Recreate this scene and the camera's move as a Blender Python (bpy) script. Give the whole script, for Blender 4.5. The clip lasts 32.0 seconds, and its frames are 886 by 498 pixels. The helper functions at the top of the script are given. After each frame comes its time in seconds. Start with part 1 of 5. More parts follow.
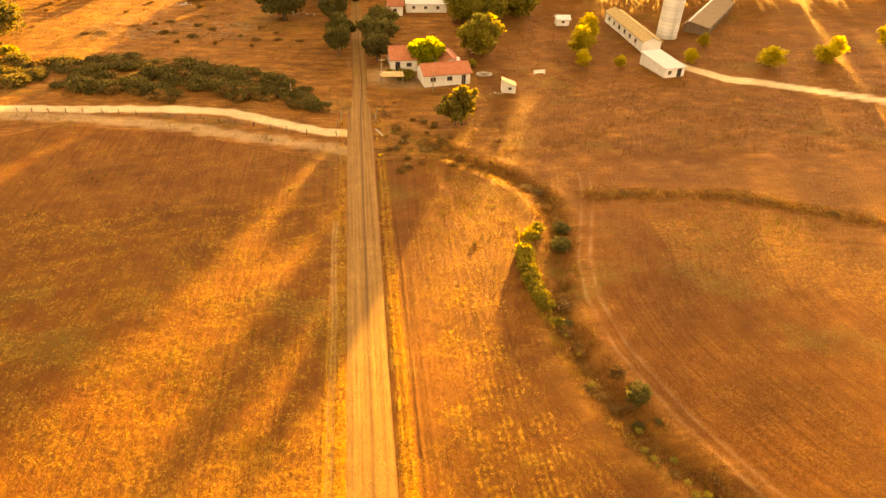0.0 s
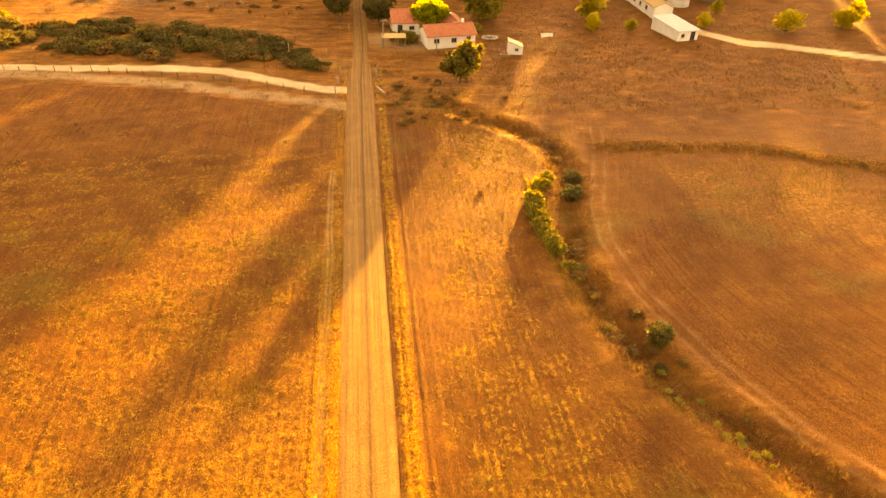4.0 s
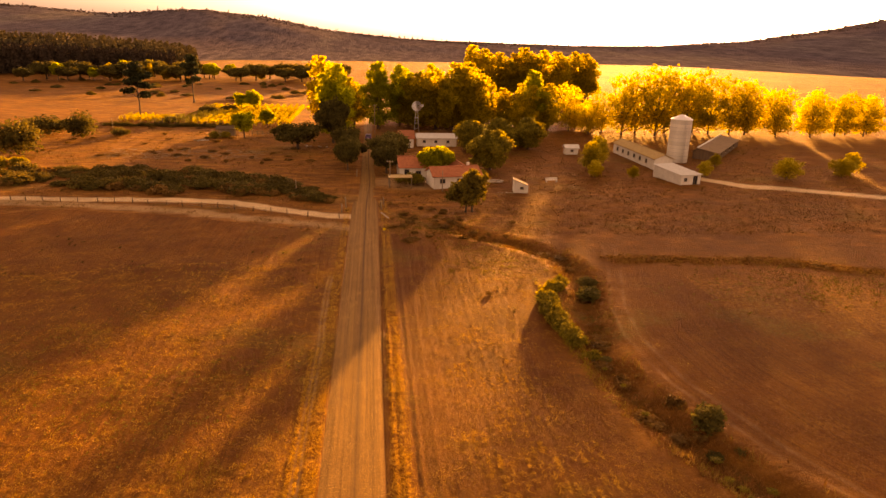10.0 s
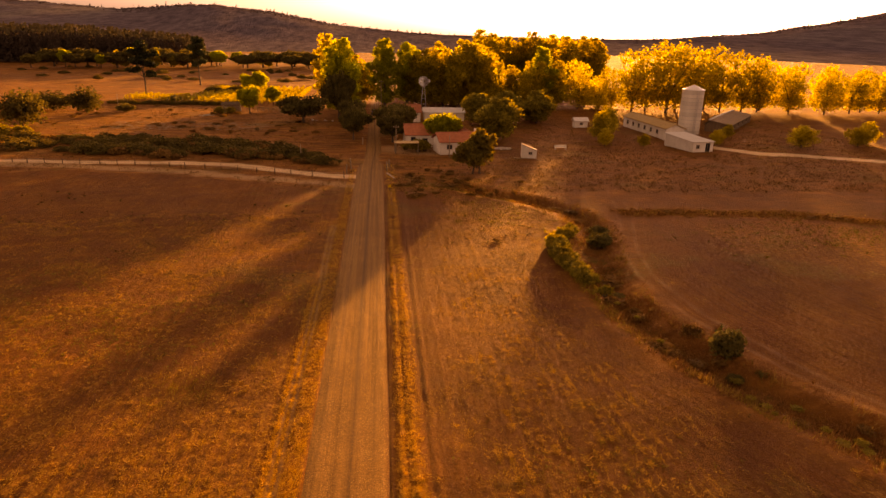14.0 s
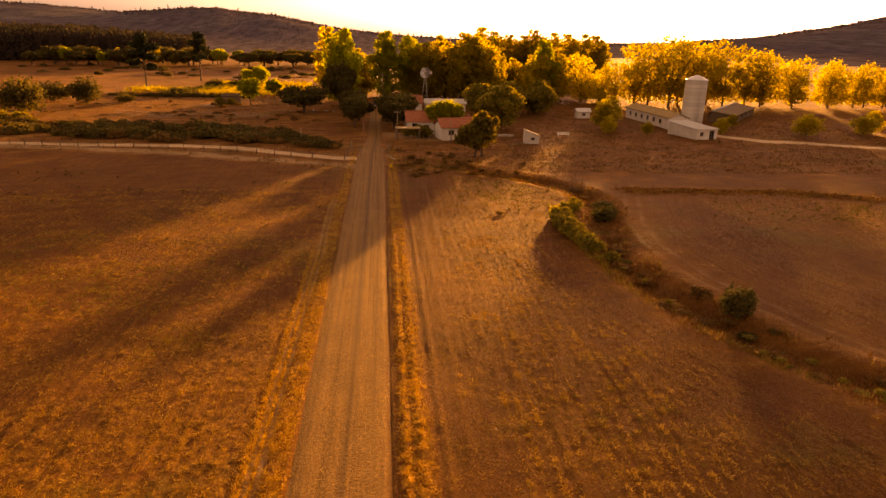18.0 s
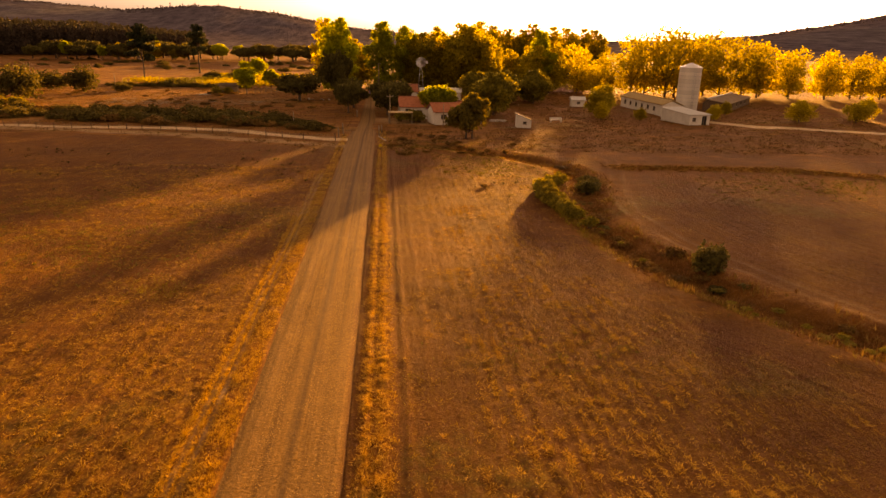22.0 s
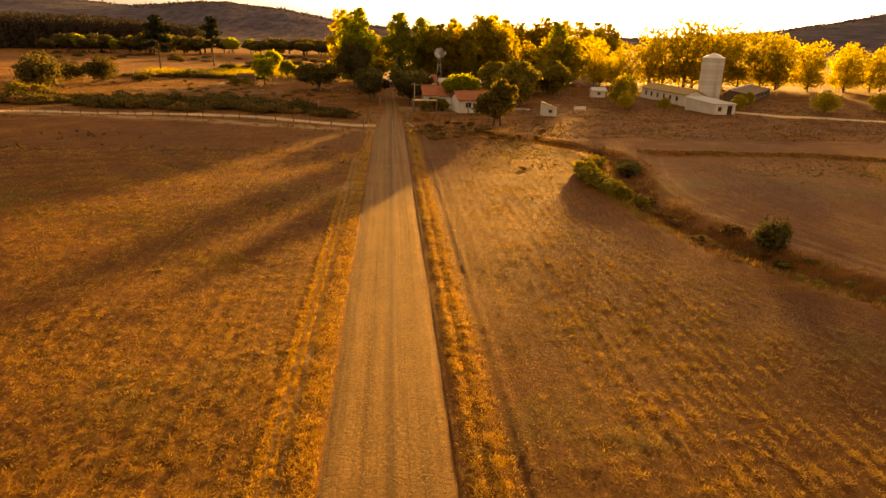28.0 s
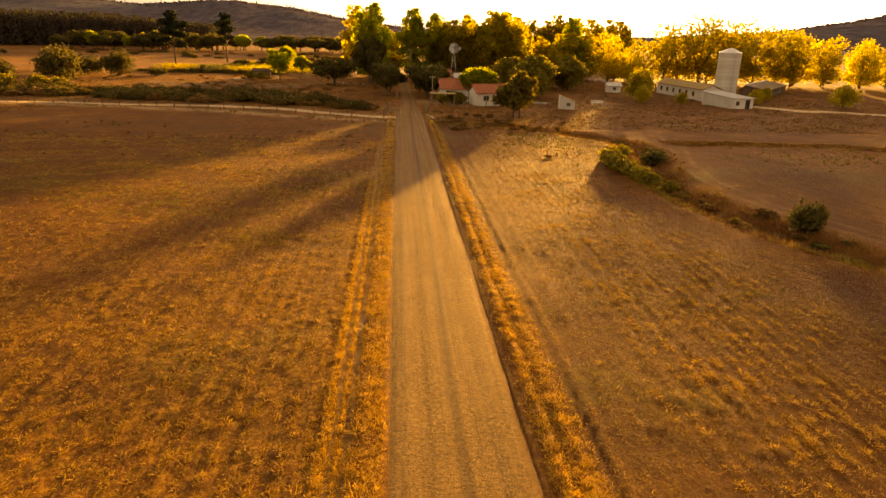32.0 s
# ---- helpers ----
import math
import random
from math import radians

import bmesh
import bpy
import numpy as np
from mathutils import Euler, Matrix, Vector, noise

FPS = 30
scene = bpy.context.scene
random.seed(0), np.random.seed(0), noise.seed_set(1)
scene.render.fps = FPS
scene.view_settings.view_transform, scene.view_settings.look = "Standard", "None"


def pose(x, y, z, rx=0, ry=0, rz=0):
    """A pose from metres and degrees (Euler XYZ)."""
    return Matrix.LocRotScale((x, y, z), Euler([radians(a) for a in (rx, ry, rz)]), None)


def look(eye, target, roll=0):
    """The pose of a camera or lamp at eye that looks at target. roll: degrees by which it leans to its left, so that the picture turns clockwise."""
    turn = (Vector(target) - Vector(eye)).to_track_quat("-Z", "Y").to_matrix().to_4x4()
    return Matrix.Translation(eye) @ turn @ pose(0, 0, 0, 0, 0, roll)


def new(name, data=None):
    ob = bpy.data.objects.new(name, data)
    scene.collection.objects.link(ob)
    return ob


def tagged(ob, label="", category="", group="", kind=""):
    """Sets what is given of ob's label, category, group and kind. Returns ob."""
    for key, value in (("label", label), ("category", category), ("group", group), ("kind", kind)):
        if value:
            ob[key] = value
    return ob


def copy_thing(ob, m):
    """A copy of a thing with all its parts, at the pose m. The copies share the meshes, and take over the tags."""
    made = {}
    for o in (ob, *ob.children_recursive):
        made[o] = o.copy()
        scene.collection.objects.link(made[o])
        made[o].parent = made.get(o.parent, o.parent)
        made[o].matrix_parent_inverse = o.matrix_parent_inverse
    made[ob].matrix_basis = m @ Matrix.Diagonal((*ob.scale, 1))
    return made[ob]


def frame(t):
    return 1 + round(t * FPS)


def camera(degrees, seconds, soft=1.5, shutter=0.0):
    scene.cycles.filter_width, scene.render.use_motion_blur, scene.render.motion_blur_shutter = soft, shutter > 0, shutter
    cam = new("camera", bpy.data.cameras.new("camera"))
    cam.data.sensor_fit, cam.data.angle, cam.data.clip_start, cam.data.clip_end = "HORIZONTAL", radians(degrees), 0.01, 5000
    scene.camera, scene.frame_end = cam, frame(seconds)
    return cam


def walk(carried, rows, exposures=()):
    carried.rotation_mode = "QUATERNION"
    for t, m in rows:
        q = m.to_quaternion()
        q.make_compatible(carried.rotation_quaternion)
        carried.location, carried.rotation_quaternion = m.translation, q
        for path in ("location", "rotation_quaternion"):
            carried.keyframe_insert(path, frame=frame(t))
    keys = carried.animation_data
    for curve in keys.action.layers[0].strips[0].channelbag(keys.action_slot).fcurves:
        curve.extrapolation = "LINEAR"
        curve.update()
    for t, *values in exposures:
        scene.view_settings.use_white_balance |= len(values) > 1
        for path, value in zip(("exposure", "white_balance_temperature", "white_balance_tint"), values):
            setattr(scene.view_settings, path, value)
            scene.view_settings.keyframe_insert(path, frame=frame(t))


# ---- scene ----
cam = camera(68.9, 32.0, soft=1.4)
PATH = [
    (0, (0.209, 1.044, 48.587), (0.447, 2.649, 47.418), 2.8),
    (0.5, (0.252, 1.141, 47.66), (0.49, 2.745, 46.49), 2.9),
    (1, (0.372, 1.128, 46.524), (0.607, 2.734, 45.356), 2.7),
    (1.5, (0.369, 1.196, 45.522), (0.605, 2.801, 44.353), 2.8),
    (2, (0.451, 1.132, 44.37), (0.683, 2.74, 43.204), 2.6),
    (2.5, (0.491, 1.117, 43.291), (0.723, 2.726, 42.126), 2.6),
    (3, (0.546, 1.145, 42.222), (0.775, 2.754, 41.058), 2.6),
    (3.5, (0.708, 1.112, 41.111), (0.932, 2.725, 39.95), 2.4),
    (5.5, (0.842, 1.205, 36.759), (1.06, 2.822, 35.604), 2.2),
    (6, (0.934, 1.22, 35.627), (1.149, 2.839, 34.472), 2.1),
    (6.5, (0.983, 1.222, 34.506), (1.197, 2.843, 33.354), 2.1),
    (7, (1.027, 1.253, 33.489), (1.239, 2.874, 32.338), 2.1),
    (7.5, (1.142, 1.34, 32.446), (1.352, 2.983, 31.326), 2.0),
    (8, (1.132, 1.404, 31.44), (1.343, 3.096, 30.395), 2.0),
    (8.5, (1.205, 1.557, 30.436), (1.417, 3.281, 29.445), 1.9),
    (9, (1.487, 1.678, 29.451), (1.696, 3.485, 28.62), 1.7),
    (9.5, (1.496, 1.822, 28.394), (1.709, 3.697, 27.731), 1.7),
    (10, (1.51, 1.719, 27.333), (1.722, 3.609, 26.713), 1.6),
    (10.5, (1.661, 1.646, 26.423), (1.866, 3.536, 25.803), 1.5),
    (11, (1.678, 1.675, 25.526), (1.88, 3.565, 24.905), 1.4),
    (11.5, (1.727, 1.636, 24.692), (1.924, 3.527, 24.071), 1.4),
    (12, (1.75, 1.635, 23.927), (1.943, 3.525, 23.303), 1.4),
    (12.5, (1.806, 1.668, 23.148), (1.996, 3.559, 22.523), 1.4),
    (13, (1.774, 1.731, 22.405), (1.964, 3.621, 21.781), 1.4),
    (13.5, (1.853, 1.828, 21.749), (2.041, 3.719, 21.124), 1.3),
    (14, (1.877, 1.857, 21.193), (2.064, 3.747, 20.566), 1.3),
    (14.5, (1.937, 1.864, 20.629), (2.122, 3.754, 19.999), 1.2),
    (16.5, (1.979, 2.042, 18.588), (2.166, 3.931, 17.96), 1.2),
    (17, (1.946, 2.026, 18.191), (2.133, 3.92, 17.578), 1.3),
    (17.5, (1.903, 1.995, 17.837), (2.09, 3.89, 17.227), 1.3),
    (18, (1.829, 1.993, 17.517), (2.014, 3.888, 16.905), 1.4),
    (18.5, (1.842, 1.894, 17.235), (2.025, 3.789, 16.621), 1.4),
    (19, (1.891, 1.834, 16.857), (2.073, 3.73, 16.244), 1.4),
    (19.5, (1.957, 1.637, 16.52), (2.139, 3.532, 15.907), 1.4),
    (20, (2.156, 1.351, 16.212), (2.335, 3.245, 15.596), 1.4),
    (20.5, (2.444, 1.212, 15.862), (2.622, 3.107, 15.248), 1.3),
    (21, (3.005, 0.946, 15.553), (3.181, 2.841, 14.94), 1.3),
    (21.5, (3.463, 0.681, 15.218), (3.639, 2.576, 14.605), 1.3),
    (22, (3.693, 0.415, 14.895), (3.87, 2.311, 14.282), 1.4),
    (22.5, (3.691, 0.163, 14.656), (3.868, 2.058, 14.043), 1.4),
    (23, (3.661, -0.052, 14.429), (3.838, 1.843, 13.816), 1.4),
    (23.5, (3.675, -0.222, 14.238), (3.85, 1.674, 13.624), 1.4),
    (24, (3.514, -0.38, 14.058), (3.687, 1.514, 13.442), 1.5),
    (24.5, (3.31, -0.494, 13.887), (3.482, 1.4, 13.269), 1.4),
    (25, (3.026, -0.506, 13.681), (3.199, 1.389, 13.063), 1.5),
    (25.5, (2.495, -0.334, 13.514), (2.67, 1.559, 12.894), 1.6),
    (27.5, (0.435, 0.716, 13.194), (0.602, 2.609, 12.573), 1.5),
    (28, (0.062, 0.815, 13.12), (0.226, 2.71, 12.499), 1.5),
    (28.5, (-0.248, 0.776, 13.011), (-0.087, 2.67, 12.39), 1.5),
    (29, (-0.601, 0.674, 12.844), (-0.439, 2.568, 12.222), 1.5),
    (29.5, (-0.836, 0.576, 12.701), (-0.678, 2.47, 12.079), 1.6),
    (30, (-0.982, 0.546, 12.55), (-0.829, 2.441, 11.927), 1.6),
    (30.5, (-1.067, 0.488, 12.435), (-0.92, 2.383, 11.812), 1.5),
    (31, (-1.312, 0.49, 12.244), (-1.167, 2.385, 11.622), 1.6),
    (31.5, (-1.629, 0.424, 12.112), (-1.486, 2.319, 11.489), 1.6),
    (32, (-1.928, 0.325, 11.899), (-1.784, 2.221, 11.277), 1.6),
]
walk(cam, [(t, look(eye, target, roll)) for t, eye, target, roll in PATH], [(0.0, 3.75, 15500, 4), (7.5, 3.55, 15500, 7), (8.5, 3.45, 16000, 22), (9.0, 3.3, 16500, 30), (9.5, 2.55, 16500, 28), (10.0, 2.3, 17500, 38), (11.0, 1.85, 18500, 46), (13.5, 1.7, 18500, 48), (17.0, 1.7, 17000, 42), (24.0, 1.8, 15000, 24), (32.0, 2.05, 13500, 6)])

# ---- world, sun ----
SUN_AZ, SUN_EL = 22.0, 5.4
SUN_DIR = Vector((math.sin(radians(SUN_AZ)) * math.cos(radians(SUN_EL)), math.cos(radians(SUN_AZ)) * math.cos(radians(SUN_EL)), math.sin(radians(SUN_EL))))
world = bpy.data.worlds.new("sky")
scene.world = world
world.use_nodes = True
wn = world.node_tree.nodes
sky = wn.new("ShaderNodeTexSky")
sky.sky_type, sky.sun_disc = "NISHITA", False
sky.sun_elevation, sky.sun_rotation = radians(SUN_EL), radians(SUN_AZ)
sky.air_density, sky.dust_density, sky.ozone_density = 1.0, 4.0, 1.0
hazy = wn.new("ShaderNodeHueSaturation")
hazy.inputs["Saturation"].default_value, hazy.inputs["Value"].default_value = 0.14, 1.0
world.node_tree.links.new(sky.outputs[0], hazy.inputs["Color"])
# dust in the evening air warms the whole sky
dust = wn.new("ShaderNodeMix")
dust.data_type, dust.blend_type = "RGBA", "MULTIPLY"
dust.inputs[0].default_value, dust.inputs[7].default_value = 1.0, (1.0, 0.84, 0.80, 1.0)
world.node_tree.links.new(hazy.outputs[0], dust.inputs[6])
world.node_tree.links.new(dust.outputs[2], wn["Background"].inputs[0])
wn["Background"].inputs[1].default_value = 0.105
sun = new("sun", bpy.data.lights.new("sun", "SUN"))
sun.data.energy, sun.data.angle, sun.data.color = 5.1, radians(1.1), (1.0, 0.575, 0.17)
sun.rotation_euler = (-SUN_DIR).to_track_quat("-Z", "Y").to_euler()

# ---- materials ----


def material(name):
    m = bpy.data.materials.new(name)
    m.use_nodes = True
    return m, m.node_tree.nodes, m.node_tree.links, m.node_tree.nodes["Principled BSDF"]


def noise_ramp(nt, links, scale, stops, detail=6.0, rough=0.6, vec=None, distort=0.0):
    n = nt.new("ShaderNodeTexNoise")
    n.inputs["Scale"].default_value, n.inputs["Detail"].default_value = scale, detail
    n.inputs["Roughness"].default_value, n.inputs["Distortion"].default_value = rough, distort
    if vec:
        links.new(vec, n.inputs["Vector"])
    r = nt.new("ShaderNodeValToRGB")
    e = r.color_ramp.elements
    while len(e) < len(stops):
        e.new(0.5)
    for k, (p, c) in enumerate(stops):
        e[k].position, e[k].color = p, (*c, 1)
    links.new(n.outputs["Fac"], r.inputs["Fac"])
    return r.outputs["Color"], n.outputs["Fac"]


def mix(nt, links, a, b, fac, mode="MIX"):
    x = nt.new("ShaderNodeMix")
    x.data_type, x.blend_type = "RGBA", mode
    for sock, v in ((6, a), (7, b), (0, fac)):
        if hasattr(v, "links"):
            links.new(v, x.inputs[sock])
        elif sock == 0:
            x.inputs[0].default_value = v
        else:
            x.inputs[sock].default_value = (*v, 1)
    return x.outputs[2]


def calc(nt, links, op, a, b):
    x = nt.new("ShaderNodeMath")
    x.operation, x.use_clamp = op, True
    for k, v in enumerate((a, b)):
        if hasattr(v, "links"):
            links.new(v, x.inputs[k])
        else:
            x.inputs[k].default_value = v
    return x.outputs[0]


def bump(nt, links, height, strength, distance, bsdf):
    b = nt.new("ShaderNodeBump")
    b.inputs["Strength"].default_value, b.inputs["Distance"].default_value = strength, distance
    links.new(height, b.inputs["Height"])
    links.new(b.outputs[0], bsdf.inputs["Normal"])


def position(nt, links, scale=(1, 1, 1), turn=0.0):
    g = nt.new("ShaderNodeNewGeometry")
    m = nt.new("ShaderNodeMapping")
    m.inputs["Scale"].default_value = scale
    m.inputs["Rotation"].default_value = (0, 0, turn)
    links.new(g.outputs["Position"], m.inputs["Vector"])
    return m.outputs[0]


def attr(nt, name):
    a = nt.new("ShaderNodeAttribute")
    a.attribute_name = name
    return a.outputs["Fac"]


def ground_material():
    m, nt, lk, b = material("dry_ground")
    pos = position(nt, lk)
    rows = position(nt, lk, (1.0, 0.35, 1.0))
    soil, f1 = noise_ramp(nt, lk, 0.35, [(0.3, (0.105, 0.034, 0.008)), (0.55, (0.15, 0.052, 0.012)), (0.75, (0.205, 0.078, 0.018))], 10, 0.7, pos)
    straw, f2 = noise_ramp(nt, lk, 2.2, [(0.3, (0.27, 0.120, 0.025)), (0.5, (0.39, 0.195, 0.039)), (0.72, (0.56, 0.32, 0.068))], 8, 0.75, pos)
    sweep = position(nt, lk, (0.35, 1.0, 1.0), 0.25)
    meadow, f3 = noise_ramp(nt, lk, 0.45, [(0.36, (0.11, 0.043, 0.013)), (0.5, (0.235, 0.098, 0.026)), (0.64, (0.42, 0.20, 0.055))], 12, 0.82, sweep)
    green, f4 = noise_ramp(nt, lk, 1.5, [(0.35, (0.07, 0.07, 0.016)), (0.7, (0.15, 0.13, 0.03))], 6, 0.7, pos)
    pale, f5 = noise_ramp(nt, lk, 0.8, [(0.3, (0.54, 0.38, 0.22)), (0.7, (0.72, 0.55, 0.36))], 8, 0.7, pos)
    patch, pf = noise_ramp(nt, lk, 1.7, [(0.38, (0, 0, 0)), (0.62, (1, 1, 1))], 9, 0.75, pos)
    # straw litter: small flecks, thick where stubble was left
    fleck, kf = noise_ramp(nt, lk, 10.0, [(0.44, (0, 0, 0)), (0.60, (1, 1, 1))], 5, 0.75, rows)
    gap, gf = noise_ramp(nt, lk, 6.0, [(0.32, (0.62, 0.58, 0.54)), (0.55, (1.08, 1.08, 1.08))], 6, 0.8, pos)
    cover = calc(nt, lk, "MULTIPLY", attr(nt, "stubble"), patch)
    col = mix(nt, lk, soil, straw, calc(nt, lk, "MULTIPLY", calc(nt, lk, "ADD", cover, 0.14), calc(nt, lk, "ADD", fleck, calc(nt, lk, "MULTIPLY", cover, 0.5))))
    # drill rows run along the lanes of each field
    lane = nt.new("ShaderNodeCombineXYZ")
    lk.new(attr(nt, "lane"), lane.inputs[0])
    stretch = nt.new("ShaderNodeMapping")
    stretch.inputs["Scale"].default_value = (0.0, 0.02, 0.0)
    lk.new(pos, stretch.inputs["Vector"])
    shift = nt.new("ShaderNodeVectorMath")
    lk.new(lane.outputs[0], shift.inputs[0])
    lk.new(stretch.outputs[0], shift.inputs[1])
    drill, df = noise_ramp(nt, lk, 2.2, [(0.36, (0.70, 0.66, 0.62)), (0.5, (1.0, 1.0, 1.0)), (0.64, (1.16, 1.18, 1.16))], 5, 0.7, shift.outputs[0])
    col = mix(nt, lk, col, drill, 0.7, "MULTIPLY")
    col = mix(nt, lk, col, meadow, attr(nt, "meadow"))
    col = mix(nt, lk, col, green, calc(nt, lk, "MULTIPLY", attr(nt, "green"), patch))
    col = mix(nt, lk, col, gap, 0.75, "MULTIPLY")
    col = mix(nt, lk, col, pale, attr(nt, "pale"))
    big, bf = noise_ramp(nt, lk, 0.06, [(0.3, (0.68, 0.66, 0.64)), (0.7, (1.2, 1.17, 1.12))], 5, 0.6, pos)
    col = mix(nt, lk, col, big, 0.8, "MULTIPLY")
    lk.new(col, b.inputs["Base Color"])
    b.inputs["Roughness"].default_value, b.inputs["Specular IOR Level"].default_value = 0.95, 0.1
    fine, ff = noise_ramp(nt, lk, 5.5, [(0, (0, 0, 0)), (1, (1, 1, 1))], 8, 0.75, pos)
    bump(nt, lk, ff, 1.0, 0.22, b)
    return m


def road_material():
    m, nt, lk, b = material("packed_dirt")
    pos = position(nt, lk)
    along = position(nt, lk, (3.4, 0.03, 1))
    across = position(nt, lk, (1.0, 1.7, 1))
    base, f1 = noise_ramp(nt, lk, 0.5, [(0.3, (0.20, 0.104, 0.034)), (0.7, (0.295, 0.162, 0.056))], 10, 0.75, pos)
    streak, f2 = noise_ramp(nt, lk, 1.0, [(0.34, (0.62, 0.58, 0.54)), (0.5, (0.98, 0.98, 0.98)), (0.64, (1.2, 1.2, 1.18))], 6, 0.65, along)
    grain, f3 = noise_ramp(nt, lk, 5.0, [(0.36, (0.5, 0.47, 0.42)), (0.62, (1.4, 1.4, 1.4))], 6, 0.8, across)
    stone, f5 = noise_ramp(nt, lk, 11.0, [(0.36, (0.5, 0.48, 0.45)), (0.64, (1.35, 1.35, 1.35))], 5, 0.8, pos)
    col = mix(nt, lk, base, streak, 1.0, "MULTIPLY")
    col = mix(nt, lk, col, grain, 0.75, "MULTIPLY")
    col = mix(nt, lk, col, stone, 0.6, "MULTIPLY")
    silt, f6 = noise_ramp(nt, lk, 2.0, [(0.3, (0.14, 0.056, 0.017)), (0.7, (0.21, 0.09, 0.028))], 6, 0.7, pos)
    col = mix(nt, lk, col, silt, calc(nt, lk, "MULTIPLY", attr(nt, "rim"), 0.8))
    worn, f4 = noise_ramp(nt, lk, 3.5, [(0.35, (0, 0, 0)), (0.6, (1, 1, 1))], 7, 0.75, pos)
    col = mix(nt, lk, col, (0.085, 0.041, 0.016), calc(nt, lk, "MULTIPLY", attr(nt, "middle"), calc(nt, lk, "ADD", worn, 0.4)))
    lk.new(col, b.inputs["Base Color"])
    b.inputs["Roughness"].default_value, b.inputs["Specular IOR Level"].default_value = 0.9, 0.15
    bump(nt, lk, f3, 1.0, 0.12, b)
    return m


def leaf_material(name, dark, light, glow=0.5, gloss=0.15):
    m, nt, lk, b = material(name)
    g = nt.new("ShaderNodeNewGeometry")
    oi = nt.new("ShaderNodeObjectInfo")
    r = nt.new("ShaderNodeValToRGB")
    r.color_ramp.elements[0].color, r.color_ramp.elements[1].color = (*dark, 1), (*light, 1)
    lk.new(g.outputs["Random Per Island"], r.inputs["Fac"])
    hs = nt.new("ShaderNodeHueSaturation")
    v = nt.new("ShaderNodeMapRange")
    v.inputs[3].default_value, v.inputs[4].default_value = 0.75, 1.2
    lk.new(oi.outputs["Random"], v.inputs[0])
    lk.new(v.outputs[0], hs.inputs["Value"])
    lk.new(r.outputs[0], hs.inputs["Color"])
    lk.new(hs.outputs[0], b.inputs["Base Color"])
    b.inputs["Roughness"].default_value, b.inputs["Specular IOR Level"].default_value = 0.8, gloss
    t = nt.new("ShaderNodeBsdfTranslucent")
    lk.new(hs.outputs[0], t.inputs["Color"])
    x = nt.new("ShaderNodeMixShader")
    x.inputs[0].default_value = glow
    lk.new(b.outputs[0], x.inputs[1])
    lk.new(t.outputs[0], x.inputs[2])
    lk.new(x.outputs[0], nt["Material Output"].inputs["Surface"])
    return m


def plain_material(name, c1, c2, scale=3.0, rough=0.7, bumps=0.2, dist=0.02, metal=0.0, stretch=(1, 1, 1)):
    m, nt, lk, b = material(name)
    tc = nt.new("ShaderNodeTexCoord")
    mp = nt.new("ShaderNodeMapping")
    mp.inputs["Scale"].default_value = stretch
    lk.new(tc.outputs["Object"], mp.inputs["Vector"])
    col, f = noise_ramp(nt, lk, scale, [(0.3, c1), (0.7, c2)], 8, 0.7, mp.outputs[0])
    oi = nt.new("ShaderNodeObjectInfo")
    v = nt.new("ShaderNodeMapRange")
    v.inputs[3].default_value, v.inputs[4].default_value = 0.85, 1.12
    lk.new(oi.outputs["Random"], v.inputs[0])
    hs = nt.new("ShaderNodeHueSaturation")
    lk.new(v.outputs[0], hs.inputs["Value"])
    lk.new(col, hs.inputs["Color"])
    lk.new(hs.outputs[0], b.inputs["Base Color"])
    b.inputs["Roughness"].default_value, b.inputs["Metallic"].default_value = rough, metal
    bump(nt, lk, f, bumps, dist, b)
    return m


def hill_material():
    """Close woodland seen from afar: crowns as fine relief, stands of different age, distance haze in the base colour.
    """
    m, nt, lk, b = material("hazy_wooded_hill")
    pos = position(nt, lk)
    tall = position(nt, lk, (1.0, 0.25, 0.3))
    wide = position(nt, lk, (1.0, 0.3, 1.0))
    # violet-grey tones paint the haze of distance over the woodland
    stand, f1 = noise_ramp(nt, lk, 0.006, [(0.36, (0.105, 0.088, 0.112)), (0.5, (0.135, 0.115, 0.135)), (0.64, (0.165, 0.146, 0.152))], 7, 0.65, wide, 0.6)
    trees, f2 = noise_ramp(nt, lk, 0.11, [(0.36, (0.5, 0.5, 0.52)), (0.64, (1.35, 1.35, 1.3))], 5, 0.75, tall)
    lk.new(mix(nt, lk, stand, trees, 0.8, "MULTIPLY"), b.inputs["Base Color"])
    b.inputs["Roughness"].default_value, b.inputs["Specular IOR Level"].default_value = 1.0, 0.0
    bump(nt, lk, f2, 0.6, 6.0, b)
    return m


M_GROUND = ground_material()
M_ROAD = road_material()
M_SOIL = plain_material("clod_soil", (0.15, 0.06, 0.016), (0.27, 0.115, 0.032), 0.8, 0.95, 0.3, 0.03)
M_STRAW = leaf_material("straw", (0.40, 0.21, 0.04), (0.84, 0.54, 0.125), 0.5)
M_DRYGRASS = leaf_material("tan_grass", (0.26, 0.15, 0.045), (0.52, 0.32, 0.09), 0.5)
M_LEAF_OLIVE = leaf_material("olive_leaf", (0.11, 0.09, 0.022), (0.28, 0.215, 0.04), 0.5)
M_LEAF_YARD = leaf_material("yard_leaf", (0.17, 0.15, 0.028), (0.40, 0.32, 0.055), 0.6)
M_FRESH = leaf_material("fresh_weed_leaf", (0.11, 0.125, 0.022), (0.26, 0.26, 0.05), 0.5)
M_WEED = leaf_material("weed_leaf", (0.15, 0.13, 0.022), (0.36, 0.28, 0.05), 0.5)
M_LEAF_YEL = leaf_material("poplar_leaf", (0.28, 0.30, 0.03), (0.52, 0.53, 0.06), 0.75)
